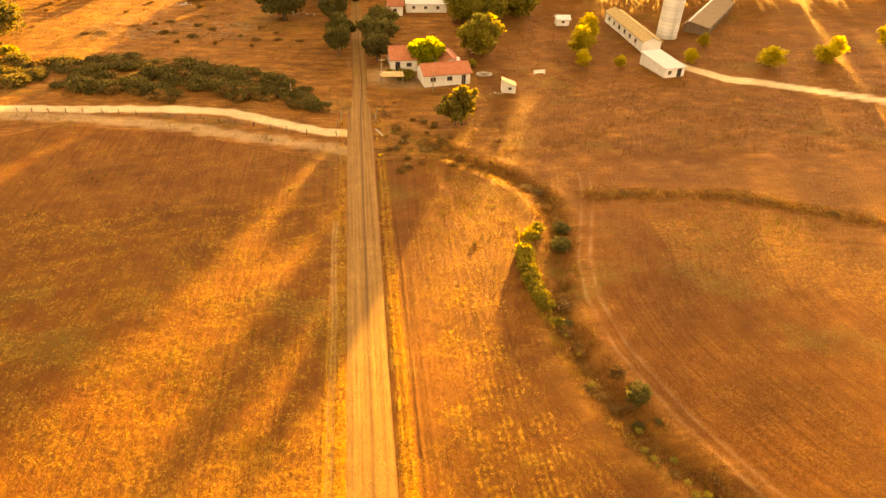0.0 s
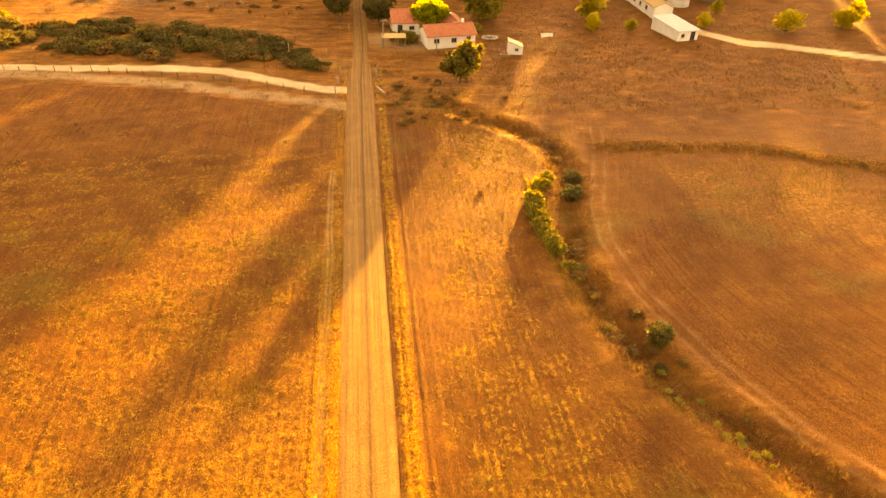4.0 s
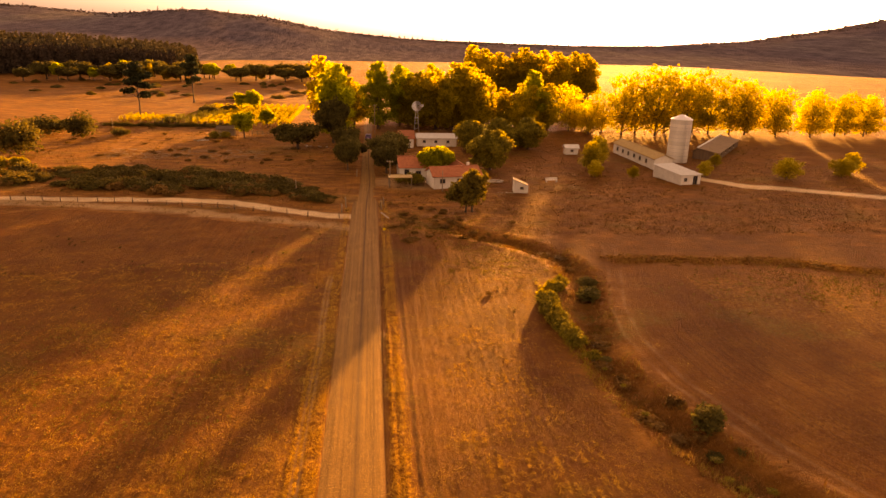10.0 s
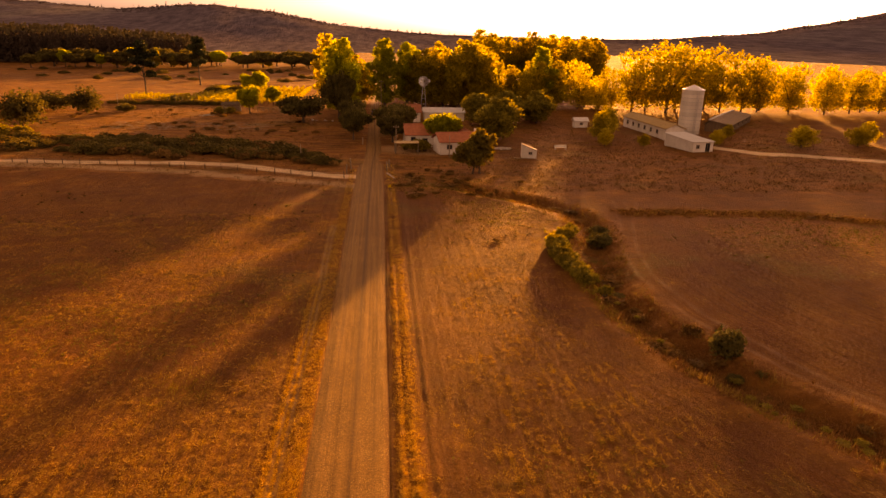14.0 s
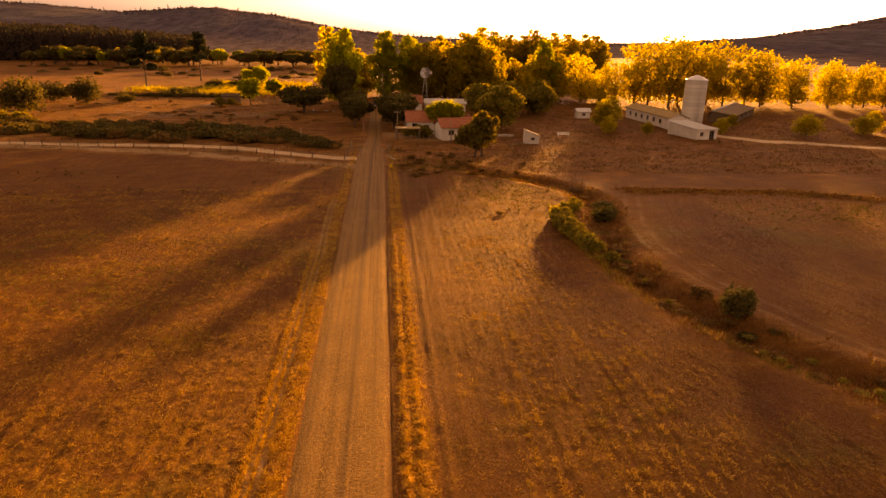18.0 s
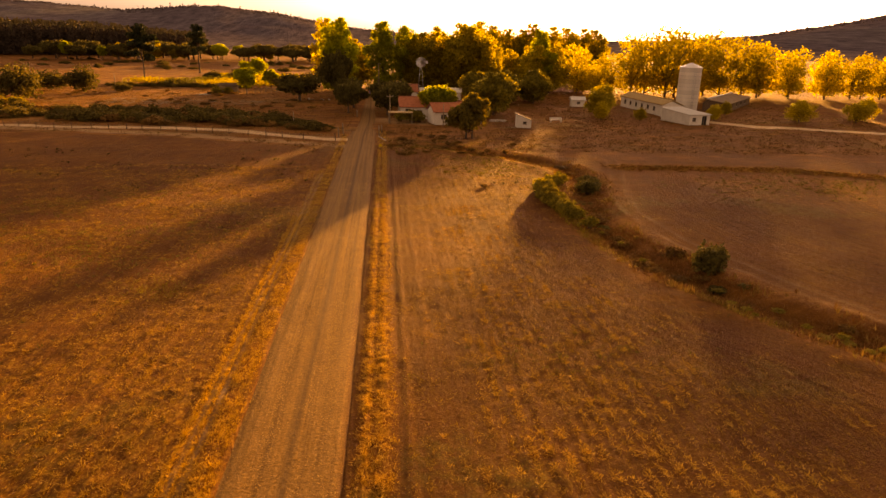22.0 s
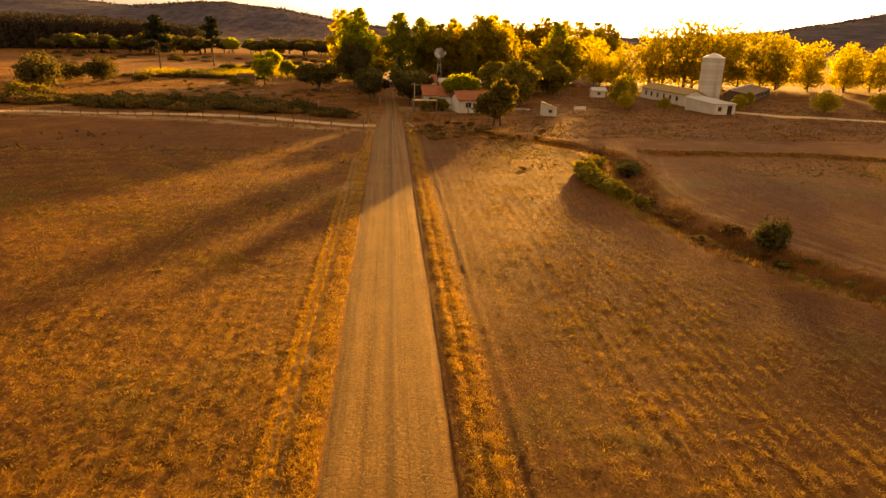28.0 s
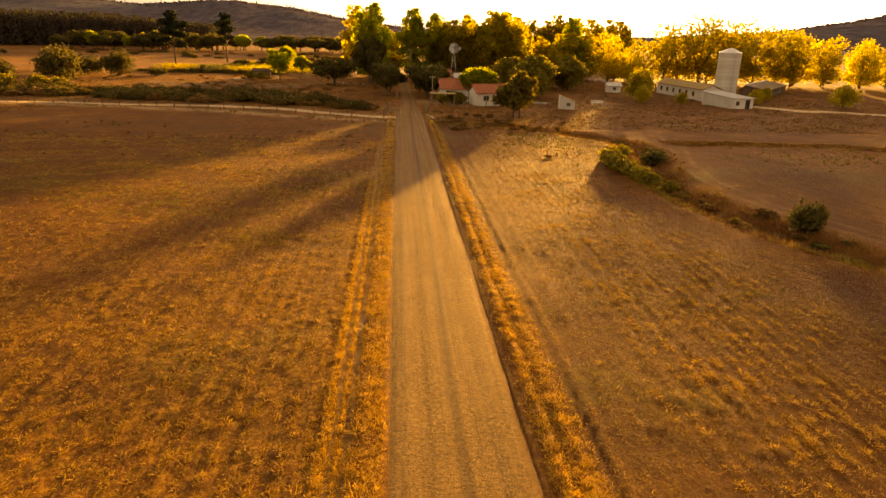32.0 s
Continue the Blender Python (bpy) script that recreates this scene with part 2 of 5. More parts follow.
M_LEAF_MID = leaf_material("tree_leaf", (0.28, 0.23, 0.032), (0.62, 0.50, 0.07), 0.85)
M_LEAF_DARK = leaf_material("dark_leaf", (0.075, 0.066, 0.020), (0.17, 0.14, 0.04), 0.5)
M_PINE = leaf_material("pine_needle", (0.022, 0.03, 0.014), (0.05, 0.06, 0.026), 0.25)
M_BRAMBLE = leaf_material("bramble_leaf", (0.075, 0.060, 0.018), (0.19, 0.145, 0.04), 0.45)
M_RUSSET = leaf_material("russet_grass", (0.17, 0.075, 0.026), (0.33, 0.16, 0.05), 0.4)
M_REED = leaf_material("yellow_reed", (0.22, 0.18, 0.028), (0.46, 0.36, 0.06), 0.5)
M_DRYBUSH = leaf_material("dry_bush", (0.16, 0.085, 0.028), (0.28, 0.16, 0.05), 0.4)
M_VINE = leaf_material("vine_leaf", (0.28, 0.22, 0.03), (0.50, 0.40, 0.06), 0.6)
M_FARWOOD = leaf_material("far_wood", (0.055, 0.042, 0.034), (0.066, 0.051, 0.038), 0.0, 0.0)
M_FARGREEN = leaf_material("far_green_wood", (0.085, 0.070, 0.042), (0.115, 0.096, 0.054), 0.1, 0.0)
# skyline trees and hills: distance haze is mixed into these base colours
M_HAZY_HILLWOOD = leaf_material("hazy_hill_wood", (0.105, 0.084, 0.092), (0.145, 0.118, 0.12), 0.05, 0.0)
M_HAZY_HILL = hill_material()
M_BARK = plain_material("bark", (0.07, 0.045, 0.03), (0.16, 0.11, 0.075), 5.0, 0.9, 0.6, 0.04, 0, (1, 1, 0.2))
M_WOOD = plain_material("weathered_wood", (0.20, 0.15, 0.10), (0.34, 0.26, 0.18), 6.0, 0.85, 0.4, 0.01, 0, (1, 1, 0.15))
M_WALL = plain_material("lime_wash", (0.62, 0.58, 0.52), (0.82, 0.79, 0.73), 0.7, 0.85, 0.25, 0.02)
M_TILE = plain_material("clay_tile", (0.34, 0.10, 0.05), (0.52, 0.19, 0.10), 1.6, 0.75, 0.4, 0.03)
M_SHEET = plain_material("white_sheet_roof", (0.70, 0.69, 0.66), (0.85, 0.84, 0.82), 0.8, 0.45, 0.1, 0.01)
M_GLASS = plain_material("dark_pane", (0.02, 0.02, 0.022), (0.04, 0.04, 0.045), 2.0, 0.15, 0.02, 0.002)
M_STEEL = plain_material("galvanised_steel", (0.40, 0.40, 0.40), (0.6, 0.6, 0.6), 4.0, 0.4, 0.1, 0.005, 0.8)
M_WIRE = plain_material("wire", (0.22, 0.2, 0.18), (0.35, 0.32, 0.28), 8.0, 0.5, 0.05, 0.002, 0.7)
M_CARPAINT = plain_material("car_paint", (0.09, 0.05, 0.16), (0.12, 0.07, 0.20), 2.0, 0.3, 0.02, 0.002, 0.2)
M_RUBBER = plain_material("rubber", (0.02, 0.02, 0.02), (0.035, 0.035, 0.035), 6.0, 0.85, 0.1, 0.004)
M_LAMP = plain_material("lamp_red", (0.30, 0.02, 0.02), (0.42, 0.04, 0.03), 4.0, 0.25, 0.02, 0.002)
M_STONE = plain_material("pale_stone", (0.38, 0.33, 0.28), (0.58, 0.52, 0.45), 2.5, 0.9, 0.5, 0.05)
M_TAN = plain_material("tan_sheet", (0.42, 0.28, 0.12), (0.56, 0.40, 0.19), 1.2, 0.85, 0.3, 0.02)
M_GRAVEL = plain_material("road_gravel", (0.36, 0.195, 0.05), (0.58, 0.34, 0.10), 0.9, 0.9, 0.2, 0.01)
M_YELLOW = plain_material("yellow_sign", (0.62, 0.42, 0.02), (0.75, 0.52, 0.04), 3.0, 0.5, 0.05, 0.002)

# ---- mesh helpers ----


def mesh_of(name, verts, faces, mat, smooth=False):
    me = bpy.data.meshes.new(name)
    me.from_pydata([tuple(v) for v in verts], [], [tuple(f) for f in faces])
    me.materials.append(mat)
    if smooth:
        me.polygons.foreach_set("use_smooth", [True] * len(me.polygons))
    me.update()
    return me


def mesh_bulk(name, co, faces, mat, smooth=False):
    """co: n x 3 array; faces: m x k array, k the same for all faces."""
    co, faces = np.asarray(co, float), np.asarray(faces, int)
    n, k = faces.shape
    me = bpy.data.meshes.new(name)
    me.vertices.add(len(co))
    me.vertices.foreach_set("co", co.ravel())
    me.loops.add(n * k)
    me.loops.foreach_set("vertex_index", faces.ravel())
    me.polygons.add(n)
    me.polygons.foreach_set("loop_start", np.arange(n) * k)
    if smooth:
        me.polygons.foreach_set("use_smooth", np.ones(n, bool))
    me.materials.append(mat)
    me.update(calc_edges=True)
    me.validate()
    return me


def part(name, data, parent, label="", m=None):
    ob = new(name, data)
    ob.parent = parent
    if m is not None:
        ob.matrix_basis = m
    if label:
        ob["label"] = label
    return ob


def bm_mesh(name, bm, mat, smooth=False):
    me = bpy.data.meshes.new(name)
    bm.to_mesh(me)
    bm.free()
    me.materials.append(mat)
    if smooth:
        me.polygons.foreach_set("use_smooth", [True] * len(me.polygons))
    return me


def box_bm(bm, x0, x1, y0, y1, z0, z1, bevel=0.0):
    r = bmesh.ops.create_cube(bm, size=1.0, matrix=Matrix.LocRotScale(((x0 + x1) / 2, (y0 + y1) / 2, (z0 + z1) / 2), None, (x1 - x0, y1 - y0, z1 - z0)))
    if bevel:
        es = list({e for v in r["verts"] for e in v.link_edges})
        bmesh.ops.bevel(bm, geom=es, offset=bevel, segments=1, affect="EDGES")


def box_mesh(name, mat, *dims, bevel=0.0):
    bm = bmesh.new()
    box_bm(bm, *dims, bevel=bevel)
    return bm_mesh(name, bm, mat)


def tube(points, radii, sides=7):
    """Verts and faces of a tapering tube along points."""
    vs, fs = [], []
    for k, (p, r) in enumerate(zip(points, radii)):
        p = Vector(p)
        a = Vector(points[max(k - 1, 0)])
        b = Vector(points[min(k + 1, len(points) - 1)])
        d = (b - a).normalized()
        u = d.cross(Vector((0.31, 0.95, 0.05))).normalized()
        w = d.cross(u)
        for s in range(sides):
            t = 2 * math.pi * s / sides
            vs.append(p + (u * math.cos(t) + w * math.sin(t)) * r)
    for k in range(len(points) - 1):
        for s in range(sides):
            a, b = k * sides + s, k * sides + (s + 1) % sides
            fs.append((a, b, b + sides, a + sides))
    fs.append(tuple(range((len(points) - 1) * sides, len(points) * sides)))
    fs.append(tuple(reversed(range(sides))))
    return vs, fs


def tubes_mesh(name, mat, list_of, sides=6):
    vs, fs = [], []
    for pts, rad in list_of:
        v, f = tube(pts, rad, sides)
        n = len(vs)
        vs += v
        fs += [tuple(i + n for i in q) for q in f]
    return mesh_of(name, vs, fs, mat, True)


def leaves(rng, centres, size, outward=None, flat=0.5):
    """Rhombus leaf sprays at the centres. Returns coordinates and quads."""
    n = len(centres)
    d = rng.normal(size=(n, 3))
    if outward is not None:
        d = d * flat + outward
    d /= np.linalg.norm(d, axis=1)[:, None] + 1e-9
    ref = rng.normal(size=(n, 3))
    u = np.cross(d, ref)
    u /= np.linalg.norm(u, axis=1)[:, None] + 1e-9
    w = np.cross(d, u)
    s = size * rng.uniform(0.6, 1.4, (n, 1))
    u, w = u * s, w * s * 0.62
    co = np.stack([centres - u, centres + w - u * 0.1, centres + u, centres - w + u * 0.15], 1)
    co += d[:, None, :] * s[:, None, :] * np.array([0.0, 0.12, 0.0, -0.12])[None, :, None]
    return co.reshape(-1, 3), np.arange(n * 4).reshape(n, 4)


def crown(rng, blobs, n, size, fill=0.45, gaps=0.9, flat=0.9):
    """Leaf sprays filling the shells of several ellipsoids, with gaps."""
    vol = np.array([b[3] * b[4] * b[5] for b in blobs]) ** 0.67
    pick = rng.choice(len(blobs), n, p=vol / vol.sum())
    B = np.array(blobs)[pick]
    d = rng.normal(size=(n, 3))
    d /= np.linalg.norm(d, axis=1)[:, None]
    r = rng.uniform(0, 1, (n, 1)) ** fill
    # lumpy shell
    lump = 1 + 0.16 * np.sin(d[:, :1] * 5 + B[:, :1] * 3) * np.cos(d[:, 1:2] * 6 + B[:, 2:3]) + 0.10 * np.sin(d[:, 2:] * 9 + B[:, 1:2] * 2)
    c = B[:, :3] + d * B[:, 3:] * r * lump
    g = np.sin(c[:, 0] * 2.9 + 1.3) * np.sin(c[:, 1] * 2.7 + 0.4) * np.sin(c[:, 2] * 2.3 + 2.1)
    keep = g > -gaps + rng.uniform(0, 1.2, n) * 0.5
    c, d = c[keep], d[keep]
    return leaves(rng, c, size, d, flat)

# ---- the plan of the land ----
DITCH = [(3.3, 106.0), (10.4, 98.0), (17.1, 91.5), (22.5, 86.5), (26.2, 81.0), (26.6, 74.0), (25.2, 67.0), (23.6, 61.0), (22.4, 55.5), (22.3, 50.0), (22.9, 45.0), (24.4, 40.0), (26.8, 35.0), (29.4, 30.5), (33.5, 25.0), (40.0, 17.0), (48.0, 8.0)]
TRACK = [(-1.5, 102.0), (-5.0, 102.6), (-9.3, 104.2), (-19.3, 109.3), (-23.4, 111.3), (-33.3, 112.8), (-52.1, 113.4), (-75.0, 114.2), (-140.0, 113.0)]
TRACK_LOW = [(-1.5, 95.0), (-6.0, 97.2), (-17.3, 101.0), (-31.8, 106.0), (-48.3, 109.6), (-62.0, 111.0), (-140.0, 109.6)]
FENCE = [(-4.2, 101.2), (-9.0, 101.9), (-17.8, 105.2), (-32.4, 109.2), (-44.2, 111.3), (-61.0, 112.3), (-92.0, 112.2)]
WHITE_ROAD = [(66.0, 139.0), (72.0, 132.0), (78.0, 125.4), (89.6, 120.6), (105.1, 113.0), (140.0, 100.0)]
BANK = [(33.0, 80.4), (42.6, 79.6), (55.8, 78.8), (62.8, 75.4), (74.4, 70.2), (100.0, 60.0)]
PATH_R = [(34.4, 86.0), (33.2, 80.0), (30.6, 72.5), (27.9, 64.5), (26.6, 57.0), (27.3, 48.5), (30.0, 39.0), (34.0, 30.0), (42.0, 19.0)]


def dist_line(x, y, pts):
    """Distance of arrays x, y to a polyline."""
    best = np.full(x.shape, 1e9)
    for (ax, ay), (bx, by) in zip(pts, pts[1:]):
        dx, dy = bx - ax, by - ay
        t = np.clip(((x - ax) * dx + (y - ay) * dy) / (dx * dx + dy * dy), 0, 1)
        best = np.minimum(best, np.hypot(x - ax - t * dx, y - ay - t * dy))
    return best


def step(a, b, v):
    t = np.clip((v - a) / (b - a), 0, 1)
    return t * t * (3 - 2 * t)


def wave_noise(x, y, seed, n=14, lo=0.1, hi=1.0):
    """Smooth random waves between the two frequencies, about -1 to 1."""
    rng = np.random.default_rng(seed)
    z = np.zeros_like(x)
    for _ in range(n):
        f, a, p = math.exp(rng.uniform(math.log(lo), math.log(hi))), rng.uniform(0, 6.283), rng.uniform(0, 6.283)
        z += np.sin((x * math.cos(a) + y * math.sin(a)) * f * 6.283 + p)
    return z / math.sqrt(n / 2) / 2


def left_field_edge(x):
    """Upper edge of the ploughed field beside the farm track."""
    return np.interp(x, [-140, -62, -49.6, -31.4, -17.0, -4.3], [98, 99.5, 106.6, 103.4, 98.0, 91.5])


def land(x, y):
    """Height of the ground and its cover at arrays x, y."""
    road = np.abs(x)
    dd = dist_line(x, y, DITCH)
    n1 = wave_noise(x, y, 1, 16, 0.02, 0.12)
    n2 = wave_noise(x, y, 2, 20, 0.25, 0.9)
    n3 = wave_noise(x, y, 3, 20, 0.08, 0.4)
    near = 1 - step(140, 260, np.hypot(x, y))
    z = 0.10 * n1 * near + 0.011 * n2 * near
    z *= 0.2 + 0.8 * step(2.3, 4.6, road)
    # ploughing lines parallel to the road
    lane = np.where(x > 12, np.where(dd < 9, 40 - dd, x), x)
    lane = np.where((x > 22) & (dist_line(x, y, PATH_R) < 60), 40 + dist_line(x, y, PATH_R), lane)
    tilled = step(3.2, 5, road) * (y < 96)
    lines = np.sin(lane * 6.283 / 1.1 + 0.5 * n1) + 0.8 * np.sin(lane * 6.283 / 0.62 + 0.9 * n2) * (np.abs(x) < 46)
    z += 0.010 * lines * tilled * near
    # loose clods and tufty tilth close to the road
    close = (y < 75) & (np.abs(x) < 46)
    bare = 0.85 * step(3.8, 4.0, x) * (1 - step(5.6, 8.0, x + 1.2 * n3))
    n5 = np.zeros_like(x)
    n5[close] = wave_noise(x[close], y[close], 31, 80, 0.45, 1.9)
    z += 0.022 * np.sign(n5) * np.abs(n5) ** 1.3 * step(2.3, 2.8, road) * (1 - bare) * (1 - step(60, 74, y)) * (0.55 + 0.45 * np.clip(n3 + 0.3, 0, 1))
    n6 = np.zeros_like(x)
    n6[close] = wave_noise(x[close] * 1.1, y[close], 35, 90, 0.9, 2.4)
    crumb = step(2.5, 3.0, road) * (1 - step(58, 74, y)) * (1 - bare) * step(1.5, 3.5, dd) * (x < 26)
    z += np.where(x > 0, 0.013, 0.014) * n6 * crumb * (0.6 + 0.5 * np.clip(n3 + 0.4, 0, 1))
    along = np.clip((120 - y) / 20, 0, 1)
    z += np.exp(-((x + 2.9) / 0.42) ** 2) * along * (0.04 + 0.015 * n2)
    lump = np.clip(0.5 + 0.7 * wave_noise(x * 1.1, y, 33, 30, 0.3, 2.0), 0, 1.2)
    ribs = np.exp(-((x - 2.86 - 0.05 * n3) / 0.2) ** 2) + 0.85 * np.exp(-((x - 3.52 - 0.06 * n3) / 0.26) ** 2)
    z += (ribs * (0.025 + 0.05 * lump + 0.015 * n2) + 0.02 * np.exp(-((x - 3.2) / 0.6) ** 2)) * along
    for c, d in ((4.3, 0.03), (4.95, 0.018), (-3.45, 0.03), (-3.87, 0.03)):
        z -= np.exp(-((x - c - 0.1 * n3) / 0.2) ** 2) * d * along * (1 + 0.25 * n2)
    z -= (0.65 + 0.2 * n3) * np.exp(-(dd / 1.7) ** 2) * step(0, 14, x)
    z += (0.09 + 0.07 * n3) * np.exp(-((dd - 3.2) / 0.9) ** 2) * step(4, 14, x)
    z += (0.07 + 0.05 * n3) * np.exp(-(dist_line(x, y, BANK) / 0.9) ** 2)
    flat = (1 - step(1.9, 2.3, road)) * (y < 112) + (1 - step(0.9, 1.4, road)) * (y >= 112)
    z = z * (1 - flat) - 0.12 * flat
    # the valley floor lifts a little towards the woods
    z += 3.0 * step(230, 520, y) + 2.0 * step(150, 420, np.abs(x + 20))
    # cover
    left = (x < -2.2) & (y < left_field_edge(x))
    mid = (x > 2.2) & (dd > 1.6) & (x < np.interp(y, [0, 17, 30, 45, 55, 67, 81, 106], [60, 40, 29.5, 23, 22.4, 25, 26, 4])) & (y < 92)
    stub = 0.30 + 0.35 * n3
    stub += 0.75 * np.exp(-((x - 2.86) / 0.22) ** 2) + 0.75 * np.exp(-((x - 3.52) / 0.3) ** 2) - 0.25 * np.exp(-((x - 2.35) / 0.22) ** 2) - 0.25 * bare + 0.6 * np.exp(-((x + 3.2) / 1.1) ** 2) - 0.5 * np.exp(-((x - 4.25) / 0.25) ** 2)
    stub += np.where(x < 0, 0.85, 0.22) * (1 - step(25, 50, y + 0.25 * np.abs(x)))
    stub = np.where(mid & (x > 5), stub - 0.2, stub)
    stub = np.where(left | mid, stub, 0.35 + 0.3 * n3)
    meadow = np.where(left | mid, 0.0, 1.0) * step(86, 92, y + 0 * x)
    right = (x > 24) & ~mid
    meadow = np.where(right, 0.35 * step(60, 80, y + 0.35 * x - 12 + 8 * n1), meadow)
    meadow = np.where(right & (y > 84), 0.35 + 0.35 * n3, meadow)
    stub = np.where(right, np.clip(0.10 + 0.25 * n3 + 0.8 * np.exp(-((y + 0.45 * x - 88 + 5 * n1) / 7) ** 2) * (x > 40), 0, 1), stub)
    meadow = np.maximum(meadow, np.exp(-((dd - 2.6) / 1.6) ** 2) * 0.8)
    meadow = np.maximum(meadow, step(0.2, 1.5, 2.2 - dist_line(x, y, BANK)) * 0.9)
    green = np.clip(0.55 * step(0.5, 1.1, n1 + 0.35 * n3) + 0.5 * np.exp(-(dd / 1.1) ** 2), 0, 1) * np.where(y > 200, 0.3, 1)
    pale = 1 - step(1.0, 1.75, dist_line(x, y, TRACK) + 0.25 * n3)
    low = (1 - step(0.8, 2.3, dist_line(x, y, TRACK_LOW) + 0.5 * n3)) * 0.4
    wr = 1 - step(1.3, 2.2, dist_line(x, y, WHITE_ROAD) + 0.3 * n3)
    pr = np.exp(-((np.abs(dist_line(x, y, PATH_R)) - 0.75) / 0.22) ** 2) * (0.10 + 0.08 * n3)
    worn = 0.30 + 0.25 * n3
    tyres = sum(np.exp(-((x - c - 0.12 * n1) / 0.13) ** 2) for c in (-3.45, -3.87)) * (worn + 0.35) * (y < 75) * 0.5
    yard = (1 - step(4, 9, np.hypot((x - 10) * 0.8, y - 128))) * 0.35
    pale = np.clip(np.maximum.reduce([pale, low, wr, pr, yard, tyres]), 0, 1)
    return z, np.clip(stub, 0, 1), np.clip(meadow, 0, 1), green, pale, lane


def spaced(lo, fine_lo, fine_hi, hi, step_m, grow):
    a = list(np.arange(fine_lo, fine_hi, step_m))
    s = step_m
    while a[-1] < hi:
        s *= grow
        a.append(a[-1] + s)
    s, b = step_m, []
    v = fine_lo
    while v > lo:
        s *= grow
        v -= s
        b.append(v)
    return np.array(b[::-1] + a)


def build_ground():
    xs = np.concatenate([spaced(-3600, -70, -46, -46, 0.4, 1.12)[:-1], np.arange(-46, -26, 0.2), np.arange(-26, -4.5, 0.16), np.arange(-4.5, -2.1, 0.08), np.arange(-2.1, 2.1, 0.16), np.arange(2.14, 5.1, 0.08), np.arange(5.1, 32, 0.16), np.arange(32, 46, 0.2), spaced(46, 46, 78, 3600, 0.4, 1.12)])
    ys = np.concatenate([spaced(-2500, 4, 12, 12, 0.5, 1.12)[:-1], np.arange(12, 60, 0.17), spaced(60, 60, 130, 3600, 0.4, 1.09)])
    X, Y = np.meshgrid(xs, ys)
    x, y = X.ravel(), Y.ravel()
    z, stub, meadow, green, pale, lane = land(x, y)
    nx, ny = len(xs), len(ys)
    i = (np.arange(ny - 1)[:, None] * nx + np.arange(nx - 1)[None, :]).ravel()
    me = mesh_bulk("ground", np.stack([x, y, z], 1), np.stack([i, i + 1, i + nx + 1, i + nx], 1), M_GROUND, True)
    for name, v in (("stubble", stub), ("meadow", meadow), ("green", green), ("pale", pale), ("lane", lane)):
        me.attributes.new(name, "FLOAT", "POINT").data.foreach_set("value", v.astype(np.float32))
    return tagged(new("ground", me), "dry ploughed fields and straw-coloured meadow", "ground", kind="structure")


build_ground()


def build_road():
    """Packed dirt road with a crown, two wheel ruts and crumbling edges."""
    ys = np.concatenate([np.arange(-60, 8, 2.0), np.arange(8, 130, 0.5), np.arange(130, 330, 2.0)])
    us = np.linspace(-1, 1, 49)
    X, Y = np.meshgrid(us, ys)
    half = np.interp(Y, [0, 100, 110, 120, 150, 250, 330], [2.38, 2.42, 2.28, 1.8, 1.55, 1.4, 1.3])
    wob = 0.055 * wave_noise(np.sign(X) * 40 + Y * 0.13, Y, 8, 24, 0.04, 1.6)
    x = X * (half + wob * np.abs(X)) + np.interp(Y, [0, 105, 125, 160, 250, 330], [0.05, 0.1, 0.6, 0.2, -0.6, -1.5])
    z = 0.012 - 0.075 * np.clip(np.abs(X) - 0.7, 0, 1) / 0.3
    for c in (-0.42, 0.36):
        z = z - 0.014 * np.exp(-((X - c) / 0.12) ** 2)
    z = z + 0.008 * np.exp(-(X / 0.1) ** 2) + 0.008 * wave_noise(x, Y * 0.3, 9, 16, 0.3, 1.2)
    z = z + 3.0 * step(230, 520, Y)
    nx, ny = len(us), len(ys)
    i = (np.arange(ny - 1)[:, None] * nx + np.arange(nx - 1)[None, :]).ravel()
    me = mesh_bulk("road", np.stack([x.ravel(), Y.ravel(), z.ravel()], 1), np.stack([i, i + 1, i + nx + 1, i + nx], 1), M_ROAD, True)
    mid = np.exp(-((X - 0.03 - 0.012 * np.sin(Y * 0.21)) / 0.06) ** 2) * 0.95 + 0.12 * np.exp(-((X + 0.5) / 0.03) ** 2) + 0.12 * np.exp(-((X - 0.52) / 0.03) ** 2) + 0.5 * np.exp(-((np.abs(X) - 0.97) / 0.07) ** 2)
    rim = step(0.76, 0.86, X + 0.03 * wave_noise(x * 0.2, Y, 12, 20, 0.1, 0.8)) + 0.7 * step(0.9, 0.97, -X)
    me.attributes.new("rim", "FLOAT", "POINT").data.foreach_set("value", rim.ravel().astype(np.float32))
    me.attributes.new("middle", "FLOAT", "POINT").data.foreach_set("value", mid.ravel().astype(np.float32))
    return tagged(new("road", me), "straight packed dirt road with wheel ruts", "dirt road", kind="structure")


build_road()

# ---- hills and far woods ----
RIDGE_AZ = [-60, -45, -36, -29, -25, -22, -19.7, -17.9, -15, -13, -11, -8.6, -6, -3.4, 1.3, 5.5, 12, 18, 24, 30, 34.6, 38, 45, 60]
RIDGE_H = [74, 68, 60, 57, 57, 53, 50, 52, 60, 61, 55, 52, 43, 33, 25, 21, 18, 18, 22, 34, 50, 66, 100, 120]


def hill_height(x, y):
    r, az = np.hypot(x, y), np.degrees(np.arctan2(x, y))
    h = np.interp(az, RIDGE_AZ, RIDGE_H) + 2 * wave_noise(x, y, 21, 14, 0.002, 0.012)
    s = step(760, 1250, r) * 0.85 + 0.15 * step(600, 800, r)
    bench = 9.0 * step(480, 590, r) * step(10, 24, -az) * (1 - s)
    return h * s * (1 - 0.6 * step(1300, 1900, r)) + bench - 2


